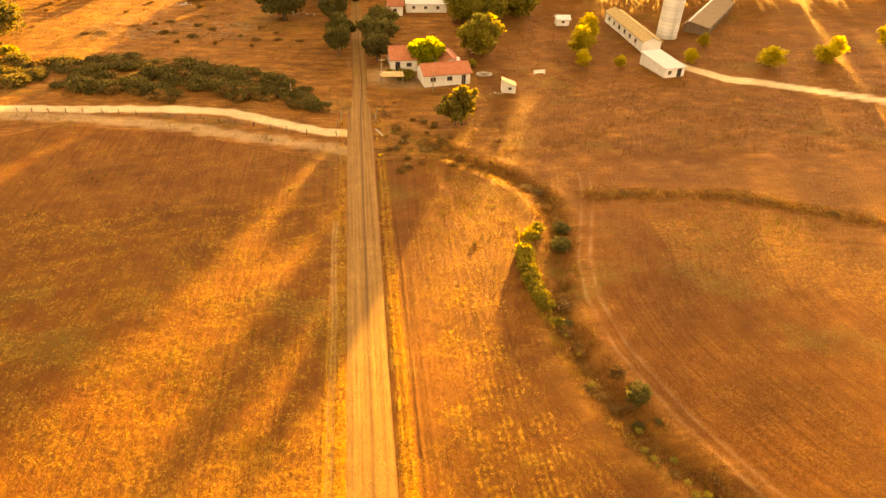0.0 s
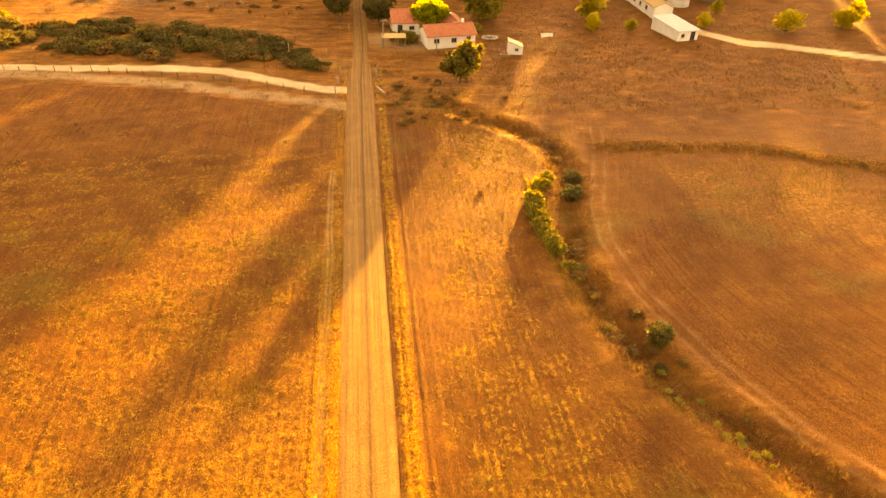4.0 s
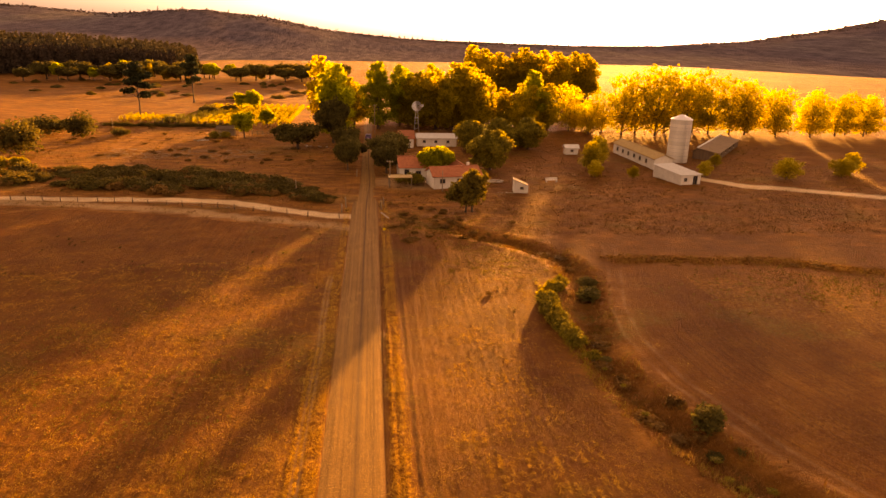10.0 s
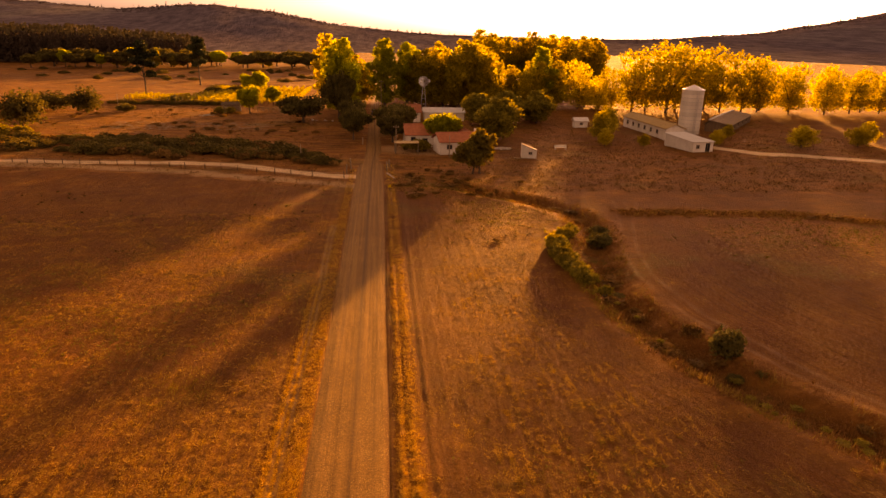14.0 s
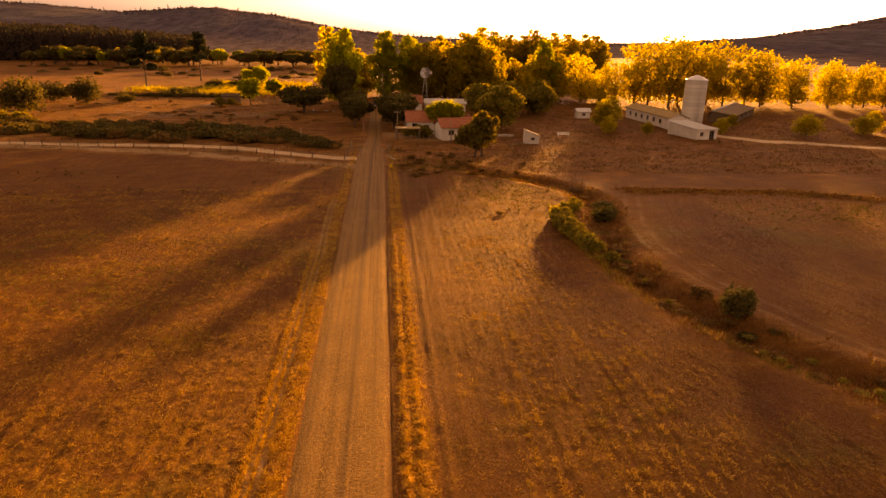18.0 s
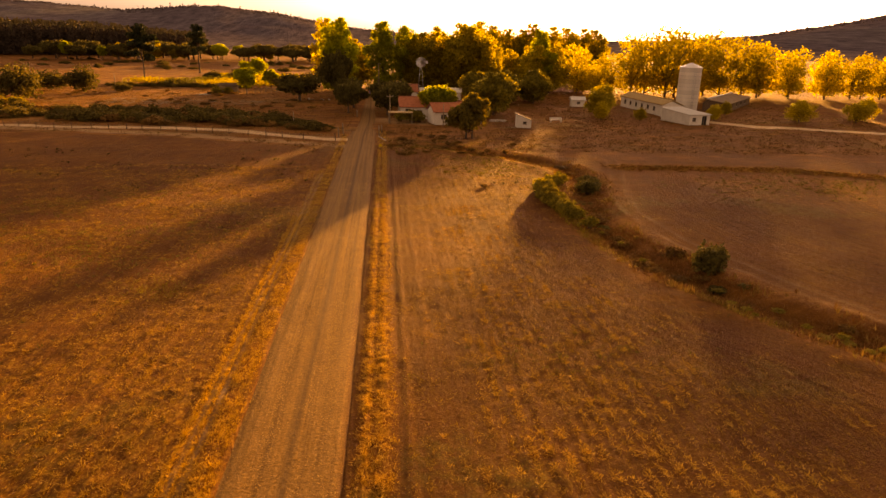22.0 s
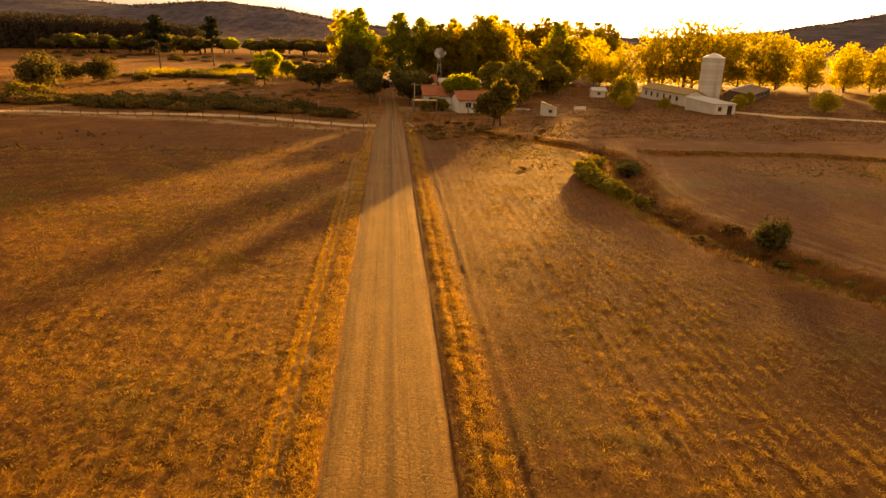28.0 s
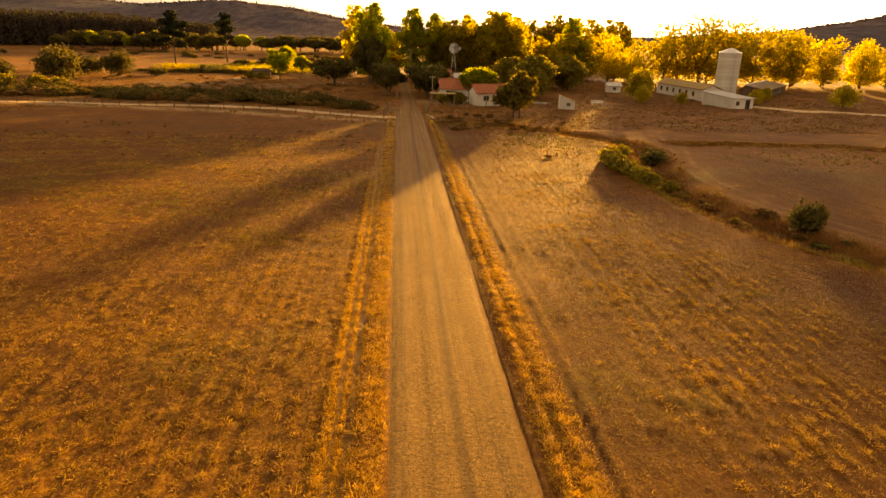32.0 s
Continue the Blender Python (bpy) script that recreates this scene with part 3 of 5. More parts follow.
def build_hills():
    az = np.radians(np.linspace(-66, 66, 160))
    rr = np.linspace(470, 1900, 60)
    A, R = np.meshgrid(az, rr)
    x, y = (R * np.sin(A)).ravel(), (R * np.cos(A)).ravel()
    z = hill_height(x, y) + 3.0
    nx, ny = len(az), len(rr)
    i = (np.arange(ny - 1)[:, None] * nx + np.arange(nx - 1)[None, :]).ravel()
    me = mesh_bulk("hills", np.stack([x, y, z], 1), np.stack([i, i + 1, i + nx + 1, i + nx], 1), M_HAZY_HILL, True)
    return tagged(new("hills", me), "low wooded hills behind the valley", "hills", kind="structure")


build_hills()


def spray_trees(name, spots_xyz, heights, widths, per, size, mat, label, seed, facing=None):
    """Many far trees as leaf sprays in cone-shaped crowns, joined."""
    rng = np.random.default_rng(seed)
    p = np.repeat(np.asarray(spots_xyz, float), per, 0)
    h = np.repeat(np.asarray(heights, float), per)
    w = np.repeat(np.asarray(widths, float), per)
    f = rng.uniform(0.0, 1.0, len(p))
    r = w * (1.02 - f) ** 0.8 * np.sqrt(rng.uniform(0.2, 1, len(p)))
    a = rng.uniform(0, 6.283, len(p))
    c = p + np.stack([r * np.cos(a), r * np.sin(a), h * f], 1)
    out = np.stack([np.cos(a), np.sin(a), 0.5 + 0 * a], 1) if facing is None else np.tile(np.array([facing]), (len(p), 1))
    co, fa = leaves(rng, c, size, out, 0.5)
    return tagged(new(name, mesh_bulk(name, co, fa, mat)), label, "woods", kind="stuff")


def far_woods():
    rng = np.random.default_rng(11)
    n = 1500
    az = np.radians(rng.uniform(-50, -15.5, n))
    r = 440 + np.abs(rng.normal(size=n)) * 30
    x, y = r * np.sin(az), r * np.cos(az)
    h = rng.uniform(12, 15, n) * np.interp(np.degrees(az), [-50, -22, -15], [1.25, 1.05, 0.8])
    spray_trees("plantation_wood", np.stack([x, y, 2.5 + np.maximum(0, hill_height(x, y))], 1), h, rng.uniform(2.0, 3.0, n), 110, 0.58, M_FARWOOD, "dense dark conifer plantation at the foot of the hills", 12)
    n = 2300
    az = np.radians(rng.uniform(-50, -14, n))
    r = rng.uniform(500, 640, n)
    x, y = r * np.sin(az), r * np.cos(az)
    spray_trees("slope_wood", np.stack([x, y, 2.0 + np.maximum(0, hill_height(x, y))], 1), rng.uniform(11, 15, n), rng.uniform(2.4, 3.4, n), 30, 1.3, M_FARGREEN, "young green plantation on the lower slope", 14)
    n = 5200
    az = np.radians(rng.uniform(-46, 44, n))
    r = 1262 - 130 * rng.uniform(0, 1, n) ** 1.8
    x, y = r * np.sin(az), r * np.cos(az)
    h = rng.uniform(2.2, 4.8, n) + 4 * (rng.uniform(0, 1, n) > 0.97)
    spray_trees("skyline_wood", np.stack([x, y, 0.5 + hill_height(x, y)], 1), h, rng.uniform(1.8, 3.4, n), 13, 1.3, M_HAZY_HILLWOOD, "woodland standing on the skyline of the hills", 13)


far_woods()

# ---- trees and shrubs ----


def tree(name, seed, height, blobs, n, size, mat, trunk_r=0.25, forks=5, trunks=1, label="", category="tree", group=""):
    """Tapered trunk, limbs that reach into the crown, and a crown of leaf sprays. blobs: ellipsoids x, y, z, rx, ry, rz."""
    rng = np.random.default_rng(seed)
    root = tagged(new(name), label, category, group)
    boughs = []
    for b in blobs:
        for k in range(4):
            d = rng.normal(size=3)
            d[2] = abs(d[2]) * 0.8 - 0.25
            d /= np.linalg.norm(d)
            q = rng.uniform(0.28, 0.46)
            boughs.append((b[0] + d[0] * b[3] * 0.85, b[1] + d[1] * b[4] * 0.85, max(b[2] + d[2] * b[5] * 0.85, b[5] * q), b[3] * q, b[4] * q, b[5] * q))
    lowest = min(b[2] - b[5] for b in blobs)
    for t in range(trunks):
        ox, oy = (0, 0) if trunks == 1 else (0.7 * math.cos(t * 2.4), 0.5 * math.sin(t * 2.4))
        top = Vector((0.15 * rng.normal(), 0.15 * rng.normal(), height * 0.62))
        pts = [(ox, oy, -0.3), (ox * 0.9, oy * 0.9, 0.25), (ox * 0.7 + 0.1 * rng.normal(), oy * 0.7, height * 0.3), tuple(top)]
        rad = [trunk_r * 1.5, trunk_r * 1.05, trunk_r * 0.75, trunk_r * 0.3]
        part("trunk", tubes_mesh("trunk", M_BARK, [(pts, rad)], 8), root)
    for k in range(forks):
        b = blobs[k % len(blobs)]
        start = Vector((0, 0, max(0.4, lowest * 0.8 + rng.uniform(0.0, 0.3) * height)))
        end = Vector(b[:3]) + Vector((rng.normal() * b[3] * 0.4, rng.normal() * b[4] * 0.4, rng.uniform(0, 0.4) * b[5]))
        midp = start.lerp(end, 0.5) + Vector((rng.normal() * 0.2, rng.normal() * 0.2, 0.25))
        part("limb", tubes_mesh("limb", M_BARK, [([tuple(start), tuple(midp), tuple(end)], [trunk_r * 0.5, trunk_r * 0.3, trunk_r * 0.08])], 5), root)
    blobs = [(b[0], b[1], b[2], b[3] * 0.88, b[4] * 0.88, b[5] * 0.9) for b in blobs] + boughs
    co, fa = crown(rng, blobs, int(n * 1.25), size)
    part("crown", mesh_bulk("crown", co, fa, mat), root)
    return root


def put(ob, x, y, z=0.0, turn=0.0, s=1.0, sz=None):
    m = Matrix.LocRotScale((x, y, z), Euler((0, 0, turn)), (s, s, sz or s))
    return m


def place(ob, x, y, z=0.0, turn=0.0, s=1.0, sz=None):
    ob.matrix_basis = put(ob, x, y, z, turn, s, sz)
    return ob


def scatter_blobs(rng, n, rx, ry, z0, z1, size):
    out = []
    for _ in range(n):
        a, r = rng.uniform(0, 6.28), rng.uniform(0.2, 0.75)
        s = size * rng.uniform(0.7, 1.3)
        out.append((rx * r * math.cos(a), ry * r * math.sin(a), rng.uniform(z0, z1), s, s, s * 0.85))
    return out


R = np.random.default_rng(40)

# tall yellowing poplars at the end of the road
POP = [(0, 0, 3.6, 4.0, 4.0, 3.2), (0, 0, 7.5, 4.6, 4.6, 3.6), (0.5, 0.3, 12.0, 4.8, 4.8, 4.2), (-0.6, 0, 16.0, 3.8, 3.8, 3.6), (2.6, 0, 11, 2.8, 2.8, 3), (-2.8, 0.5, 13, 2.6, 2.8, 2.8), (0.6, 0, 18.6, 2.0, 2.0, 1.7)]
poplar = tree("poplar_tree", 41, 20, POP, 5000, 0.42, M_LEAF_YEL, 0.4, 9, label="tall poplar with bright yellow-green autumn leaves", group="poplars by the road end")
place(poplar, -8.4, 183, 0, 0.3)
for x, y, s, a in ((3.0, 206, 1.0, 1.9), (10.0, 212, 0.95, 3.1), (51.5, 206, 0.93, 4.4)):
    copy_thing(poplar, put(poplar, x, y, 0, a, s))

BROAD = [(0, 0, 3.2, 5.4, 5.2, 3.0), (2.5, -1, 4.2, 4.4, 4.2, 3.4), (-2.6, 1, 4.4, 4.4, 4.2, 3.4), (0, 0, 6.5, 5.5, 5.5, 4.0), (3.2, 1, 9, 4.0, 4.0, 3.6), (-3.4, -0.5, 9.5, 4.2, 4.2, 3.8), (0.3, 0.4, 13, 4.4, 4.4, 3.6), (1.0, -2, 10.5, 3.6, 3.4, 3.2), (-1.5, 2, 15.3, 2.6, 2.6, 2.2)]
broad = tree("broadleaf_tree", 42, 17, BROAD, 5400, 0.42, M_LEAF_MID, 0.42, 9, label="tall broadleaf tree with full green crown", group="tree belt behind the farm")
place(broad, 21, 206, 0, 0.5, 1.0)
BELT = [(-4.5, 215, 0.85, 0.9), (29, 212, 1.15, 2.0), (32, 205, 1.1, 0.7), (26, 204, 1.1, 4.1), (15, 206, 0.98, 5.6), (34, 214, 1.15, 0.2), (43, 209, 0.74, 2.2), (12, 224, 1.0, 2.2), (-13, 220, 1.2, 1.0), (20, 222, 1.1, 3.0), (49, 203, 0.82, 3.6), (55, 206, 0.78, 5.1), (52, 216, 0.8, 1.3), (58, 214, 0.82, 3.3), (68, 212, 0.5, 2.6), (73, 214, 0.5, 0.4)]
# a taller wood stands farther back
BELT += [(52 + 7.2 * k + R.uniform(-2, 2), 330 + 10 * (k % 2) + R.uniform(-4, 4), R.uniform(1.2, 1.42), R.uniform(0, 6)) for k in range(9)]
for x, y, s, a in BELT:
    copy_thing(broad, put(broad, x, y, 0, a, s))
# thin-crowned belt behind the long barn, unseen, added to filter the low sun onto the pasture and the ditch
airy = tree("thin_crowned_tree", 49, 17, BROAD, 2700, 0.34, M_LEAF_MID, 0.3, 12, label="tall thin-crowned tree added behind the barn to filter the sun", group="thin-crowned tree belt")
place(airy, 64, 206, 0, 1.1, 0.9)
for k in range(28):
    x = 69 + 5.2 * k + R.uniform(-1.5, 1.5)
    tall = np.interp(x, [70, 75, 80, 104, 114, 140, 212], [0.85, 0.95, 1.3, 1.3, 1.15, 1.05, 0.8])
    copy_thing(airy, put(airy, x, 200 + 5 * (k % 2) + R.uniform(-3, 3), 0, R.uniform(0, 6), tall * R.uniform(0.86, 1.08)))

ROUND = [(0, 0, 2.4, 4.2, 4.0, 2.2), (0, 0, 4.6, 4.6, 4.6, 3.6), (2.2, 0.6, 6.0, 3.2, 3.2, 2.8), (-2.2, -0.4, 5.6, 3.2, 3.2, 2.8), (0.2, 0, 7.2, 2.8, 2.8, 2.2)]
round_tree = tree("farmyard_tree", 43, 9, ROUND, 6200, 0.34, M_LEAF_YARD, 0.3, 7, label="rounded green tree standing in the farmyard", group="farmyard trees")
place(round_tree, 27.0, 140.6, 0, 0.2, 0.95)
for x, y, s, a in ((34.0, 166, 0.95, 2.2), (42, 174, 0.6, 0.9)):
    copy_thing(round_tree, put(round_tree, x, y, 0, a, s))
pasture_tree = tree("pasture_tree", 50, 9, ROUND, 2600, 0.30, M_LEAF_MID, 0.26, 9, label="rounded tree with an open golden crown by the pasture", group="pasture trees")
place(pasture_tree, 50, 141, 0, 3.9, 0.7)
for x, y, s, sz in ((48.3, 133, 0.6, 0.6), (56.5, 132.5, 0.42, 0.42), (73.5, 134.5, 0.55, 0.55), (130, 146, 0.9, 0.9), (91, 132, 0.95, 0.75), (105.5, 134, 0.8, 0.7), (110.5, 138, 0.85, 0.8), (82, 146, 0.5, 0.5)):
    copy_thing(pasture_tree, put(pasture_tree, x, y, 0, x, s, sz))
copy_thing(round_tree, put(round_tree, 26.5, 165, 0, 2.9, 1.0, 0.88))
copy_thing(round_tree, put(round_tree, 42, 169, 0, 0.9, 1.0, 0.95))
copy_thing(pasture_tree, put(pasture_tree, 54.4, 150, 0, 1.0, 1.0, 1.0))

YEL = [(0, 0, 3.8, 3.6, 3.6, 2.8), (1.4, 0, 4.9, 2.4, 2.4, 2.0), (-1.5, 0.4, 4.6, 2.4, 2.4, 2.0)]
yellow_tree = tree("courtyard_tree", 44, 6.5, YEL, 4200, 0.30, M_LEAF_YEL, 0.22, 6, label="round courtyard tree with yellow-green leaves between the houses", group="")
place(yellow_tree, 14.0, 131.4, 0, 0.4, 0.98)

FRONT = [(0, 0, 3.6, 3.4, 3.2, 2.6), (1.6, 0.3, 5.0, 2.4, 2.4, 2.2), (-1.7, -0.3, 4.2, 2.2, 2.2, 1.9), (0.4, 0, 6.3, 2.0, 2.0, 1.5)]
front_tree = tree("twin_trunk_tree", 45, 8, FRONT, 4600, 0.30, M_LEAF_OLIVE, 0.18, 8, 2, label="leafy tree with two trunks before the white house")
place(front_tree, 17.2, 104.6, 0, 0.4, 0.94, 0.9)

OAK = [(0, 0, 3.7, 5.2, 4.6, 2.6), (2.6, 0, 4.6, 3.0, 3.0, 2.2), (-2.8, 0.4, 4.4, 3.0, 3.0, 2.1)]
oak = tree("evergreen_oak", 46, 7, OAK, 5200, 0.32, M_LEAF_DARK, 0.35, 7, label="dark spreading evergreen oak in the meadow", group="dark meadow trees")
place(oak, -17.3, 166, 0, 0, 1.02)
for x, y, s, sz, a in ((-9.2, 177, 0.85, 1.75, 1.0), (-3.4, 151, 0.62, 0.85, 2.0), (-4.0, 140, 0.5, 0.95, 0.4), (4.6, 146, 0.78, 0.95, 2.9), (4.2, 136.5, 0.62, 0.85, 4.1), (6.2, 156, 0.72, 0.9, 5.3), (-5.2, 164, 0.6, 0.9, 0.2)):
    copy_thing(oak, put(oak, x, y, 0, a, s, sz))

PINE = [(0.2, 0, 13.8, 1.9, 1.8, 1.3), (-1.7, 0, 12.2, 2.0, 1.8, 1.0), (1.7, 0.3, 11.5, 2.2, 1.9, 1.1), (-1.5, -0.3, 9.9, 2.5, 2.1, 1.1), (2.1, 0, 8.9, 2.3, 2.0, 1.0), (-2.2, 0.2, 7.5, 1.9, 1.7, 0.9), (0.2, 0, 10.8, 1.7, 1.7, 2.8), (1.5, 0, 6.3, 1.9, 1.6, 0.9)]
pine = tree("pine_tree", 47, 15, PINE, 4200, 0.32, M_PINE, 0.28, 7, label="lone dark pine with a bare lower trunk", group="meadow pines")
place(pine, -73.2, 222, 0, 0.2, 1.18)
copy_thing(pine, put(pine, -68.8, 271, 1, 2.4, 1.0))

SMALL = [(0, 0, 3.6, 2.8, 2.8, 2.4), (0.9, 0.2, 5.2, 2.0, 2.0, 1.8), (-0.8, 0, 4.6, 2.0, 2.0, 1.7)]
small = tree("yellow_orchard_tree", 48, 7, SMALL, 3000, 0.32, M_LEAF_YEL, 0.16, 6, label="small yellow-leaved tree beside the vineyard", group="yellow orchard trees")
place(small, -33.6, 184, 0, 0.3, 1.05)
for x, y, s, a in ((-30.5, 205, 0.8, 1.1), (-42, 250, 1.05, 2.0), (-47, 252, 0.9, 3.0)):
    copy_thing(small, put(small, x, y, 0, a, s))

# far hedgerow trees before the woods
for k in range(64):
    az = radians(R.uniform(-26, -2))
    r = R.uniform(385, 425)
    src = (oak, oak, oak, round_tree, oak, broad, oak, small)[int(R.integers(0, 8))]
    s = {small: 1.2, broad: 0.5, oak: 1.2, round_tree: 0.85}[src] * R.uniform(0.7, 1.2)
    copy_thing(src, put(src, r * math.sin(az), r * math.cos(az), 2.2, R.uniform(0, 6), s))


def shrub(name, seed, mat, label, group, n=900, size=0.2, w=1.6, h=1.6, category="shrub"):
    rng = np.random.default_rng(seed)
    root = tagged(new(name), label, category, group)
    stems = []
    for k in range(6):
        a = 6.28 * k / 6 + rng.uniform(-0.4, 0.4)
        stems.append(([(0.1 * math.cos(a), 0.1 * math.sin(a), -0.15), (0.35 * w * math.cos(a), 0.35 * w * math.sin(a), 0.45 * h), (0.6 * w * math.cos(a), 0.6 * w * math.sin(a), 0.8 * h)], [0.05, 0.035, 0.012]))
    part("woody_stem", tubes_mesh("woody_stem", M_BARK, stems, 5), root)
    blobs = [(0, 0, 0.5 * h, w, w, 0.5 * h)] + scatter_blobs(rng, 5, w * 0.9, w * 0.9, 0.4 * h, 0.75 * h, 0.45 * w)
    co, fa = crown(rng, blobs, n, size)
    co[:, 2] = np.maximum(co[:, 2], 0.02)
    part("foliage", mesh_bulk("foliage", co, fa, mat), root)
    return root


bramble = shrub("bramble_bush", 61, M_BRAMBLE, "dense green bramble bush in the thicket by the track", "bramble thicket", 1300, 0.22, 2.6, 1.6)
place(bramble, -40, 128)
TH_TOP = ([-95, -70.8, -55.8, -44.6, -28.8, -12.6, -3.6], [134, 136.0, 139.0, 139.0, 132.5, 126.0, 111])
TH_BOT = ([-95, -66.0, -49.3, -42.2, -34.1, -24.2, -15.7, -7.5, -3.6], [126, 125.0, 120.0, 122.0, 118.0, 118.5, 115.2, 112.0, 109.5])
thicket = []
for k in range(190):
    x = R.uniform(-92, -4.5)
    lo, hi = np.interp(x, *TH_BOT), np.interp(x, *TH_TOP)
    y = R.uniform(lo, hi)
    s = R.uniform(0.5, 1.2) * (0.75 if x > -12 else 1)
    thicket.append((x, y, s))
    copy_thing(bramble, put(bramble, x, y, 0, R.uniform(0, 6), s, s * R.uniform(0.35, 0.8)))

meadow_bush = shrub("meadow_bush", 62, M_LEAF_DARK, "large dark rounded bush in the dry meadow", "meadow bushes", 2600, 0.26, 3.0, 5.2)
place(meadow_bush, -74.5, 181, 0, 0, 1.3)
for x, y, s, sz in ((-76.5, 154, 1.25, 0.95), (-85, 186, 1.25, 0.6), (-90, 188, 0.9, 0.7), (-92, 158, 0.9, 0.8), (-66, 184, 0.6, 0.6), (-62, 214, 0.6, 0.5), (-56, 240, 0.8, 0.6), (-50, 246, 0.8, 0.5), (-102, 160, 1.0, 0.8)):
    copy_thing(meadow_bush, put(meadow_bush, x, y, 0, x, s, s * sz))
pale_bush = shrub("pale_bush", 63, M_WEED, "pale olive bush at the edge of the thicket", "pale bushes", 1500, 0.22, 2.2, 2.6)
place(pale_bush, -73, 137.5, 0, 0, 1.1)
for x, y, s in ((-77.5, 133, 1.2), (-70, 140, 0.8), (-82, 136, 1.1), (-87, 131, 1.2), (-95, 133, 1.2), (-41, 182, 0.7), (-38.5, 184, 0.6)):
    copy_thing(pale_bush, put(pale_bush, x, y, 0, y, s))

# ditch growth
ditch_bush = shrub("ditch_bush", 64, M_LEAF_DARK, "dark rounded bush growing beside the ditch", "bushes along the ditch", 2400, 0.14, 1.25, 2.3)
place(ditch_bush, 26.3, 41.4, -0.35, 0, 1.0)
for x, y, s, sz in ((25.4, 38.3, 0.5, 0.4), (27.6, 38.6, 0.45, 0.5), (25.6, 67.5, 1.15, 0.6), (26.8, 71.5, 1.0, 0.5), (22.6, 53.0, 0.5, 0.4)):
    copy_thing(ditch_bush, put(ditch_bush, x, y, -0.5, x, s, s * sz))
yellow_hedge = shrub("yellow_green_bush", 65, M_WEED, "yellow-green bush in the hedge above the ditch", "yellow-green hedge", 1900, 0.15, 1.25, 1.25)
place(yellow_hedge, 20.4, 66.0)
for x, y, s in ((20.2, 64.2, 1.0), (20.0, 62.4, 1.05), (20.0, 60.6, 1.0), (20.2, 58.8, 0.95), (20.4, 57.2, 0.9), (20.7, 55.7, 0.8), (22.3, 69.5, 0.9), (23.5, 71.5, 0.8)):
    copy_thing(yellow_hedge, put(yellow_hedge, x, y, -0.1, y, s))
weed = shrub("yellow_weed", 66, M_WEED, "low yellow-green weeds on the ditch bank", "weeds on the ditch bank", 500, 0.13, 0.8, 0.8)
place(weed, 21.2, 52.6)
for k in range(18):
    y = R.uniform(27, 56)
    x = np.interp(y, [25, 30.5, 35, 40, 45, 50, 56], [31.5, 28.0, 25.5, 23.2, 21.9, 21.4, 21.2]) + R.normal() * 0.6
    copy_thing(weed, put(weed, x, y, -0.05, y, R.uniform(0.25, 0.6), R.uniform(0.12, 0.3)))
for x, y, s in ((8.9, 125.6, 2.2), (10.2, 126.4, 1.8), (6.6, 127.4, 1.6), (24.0, 133.0, 1.6)):
    copy_thing(weed, put(weed, x, y, 0, y, s, s * 1.2))
lone = shrub("lone_shrub", 68, M_DRYBUSH, "small brown shrub alone in the bare field", "", 500, 0.12, 0.6, 0.7)
place(lone, 14.4, 68.6, -0.08, 0.4, 0.8, 0.4)
dry = shrub("dry_bush", 67, M_DRYBUSH, "low dry brown scrub in the ditch", "dry scrub", 500, 0.15, 1.0, 0.8)
place(dry, 25.4, 45.0, -0.4)
for k in range(26):
    i = int(R.integers(0, len(DITCH) - 4))
    t = R.uniform()
    x = DITCH[i][0] * (1 - t) + DITCH[i + 1][0] * t + R.normal() * 1.4 + 0.6
    y = DITCH[i][1] * (1 - t) + DITCH[i + 1][1] * t + R.normal() * 1.2
    if x > 3.6:
        copy_thing(dry, put(dry, x, y, -0.4, y, R.uniform(0.5, 1.3), R.uniform(0.22, 0.5)))
for k in range(12):
    t = R.uniform(0, 4)
    i = int(t)
    x = BANK[i][0] + (BANK[i + 1][0] - BANK[i][0]) * (t - i)
    y = BANK[i][1] + (BANK[i + 1][1] - BANK[i][1]) * (t - i) + R.normal() * 0.5
    copy_thing(dry, put(dry, x, y + R.normal() * 0.4, 0.05, x, R.uniform(0.5, 1.2), R.uniform(0.1, 0.3)))
# dry scrub between the brambles
for x, y, s in thicket[::3]:
    copy_thing(dry, put(dry, x + R.normal() * 1.5, y - R.uniform(0, 3), 0, x, 1.6 * s, 1.3 * s))
# low dry scrub over the meadows
for k in range(70):
    x, y = R.uniform(-95, -6), R.uniform(142, 204)
    copy_thing(dry, put(dry, x, y, 0, x, R.uniform(0.5, 1.4), R.uniform(0.3, 0.8)))
for k in range(46):
    x, y = R.uniform(-190, -30), R.uniform(275, 380)
    copy_thing(bramble, put(bramble, x, y, 0.8, x, R.uniform(0.5, 1.3), R.uniform(0.4, 0.9)))
for k in range(40):
    x, y = R.uniform(4, 24), R.uniform(88, 112)
    if abs(x - 17) > 2 or y < 102:
        copy_thing(dry, put(dry, x, y, -0.05, x, R.uniform(0.4, 1.0), R.uniform(0.25, 0.6)))

# ---- buildings ----


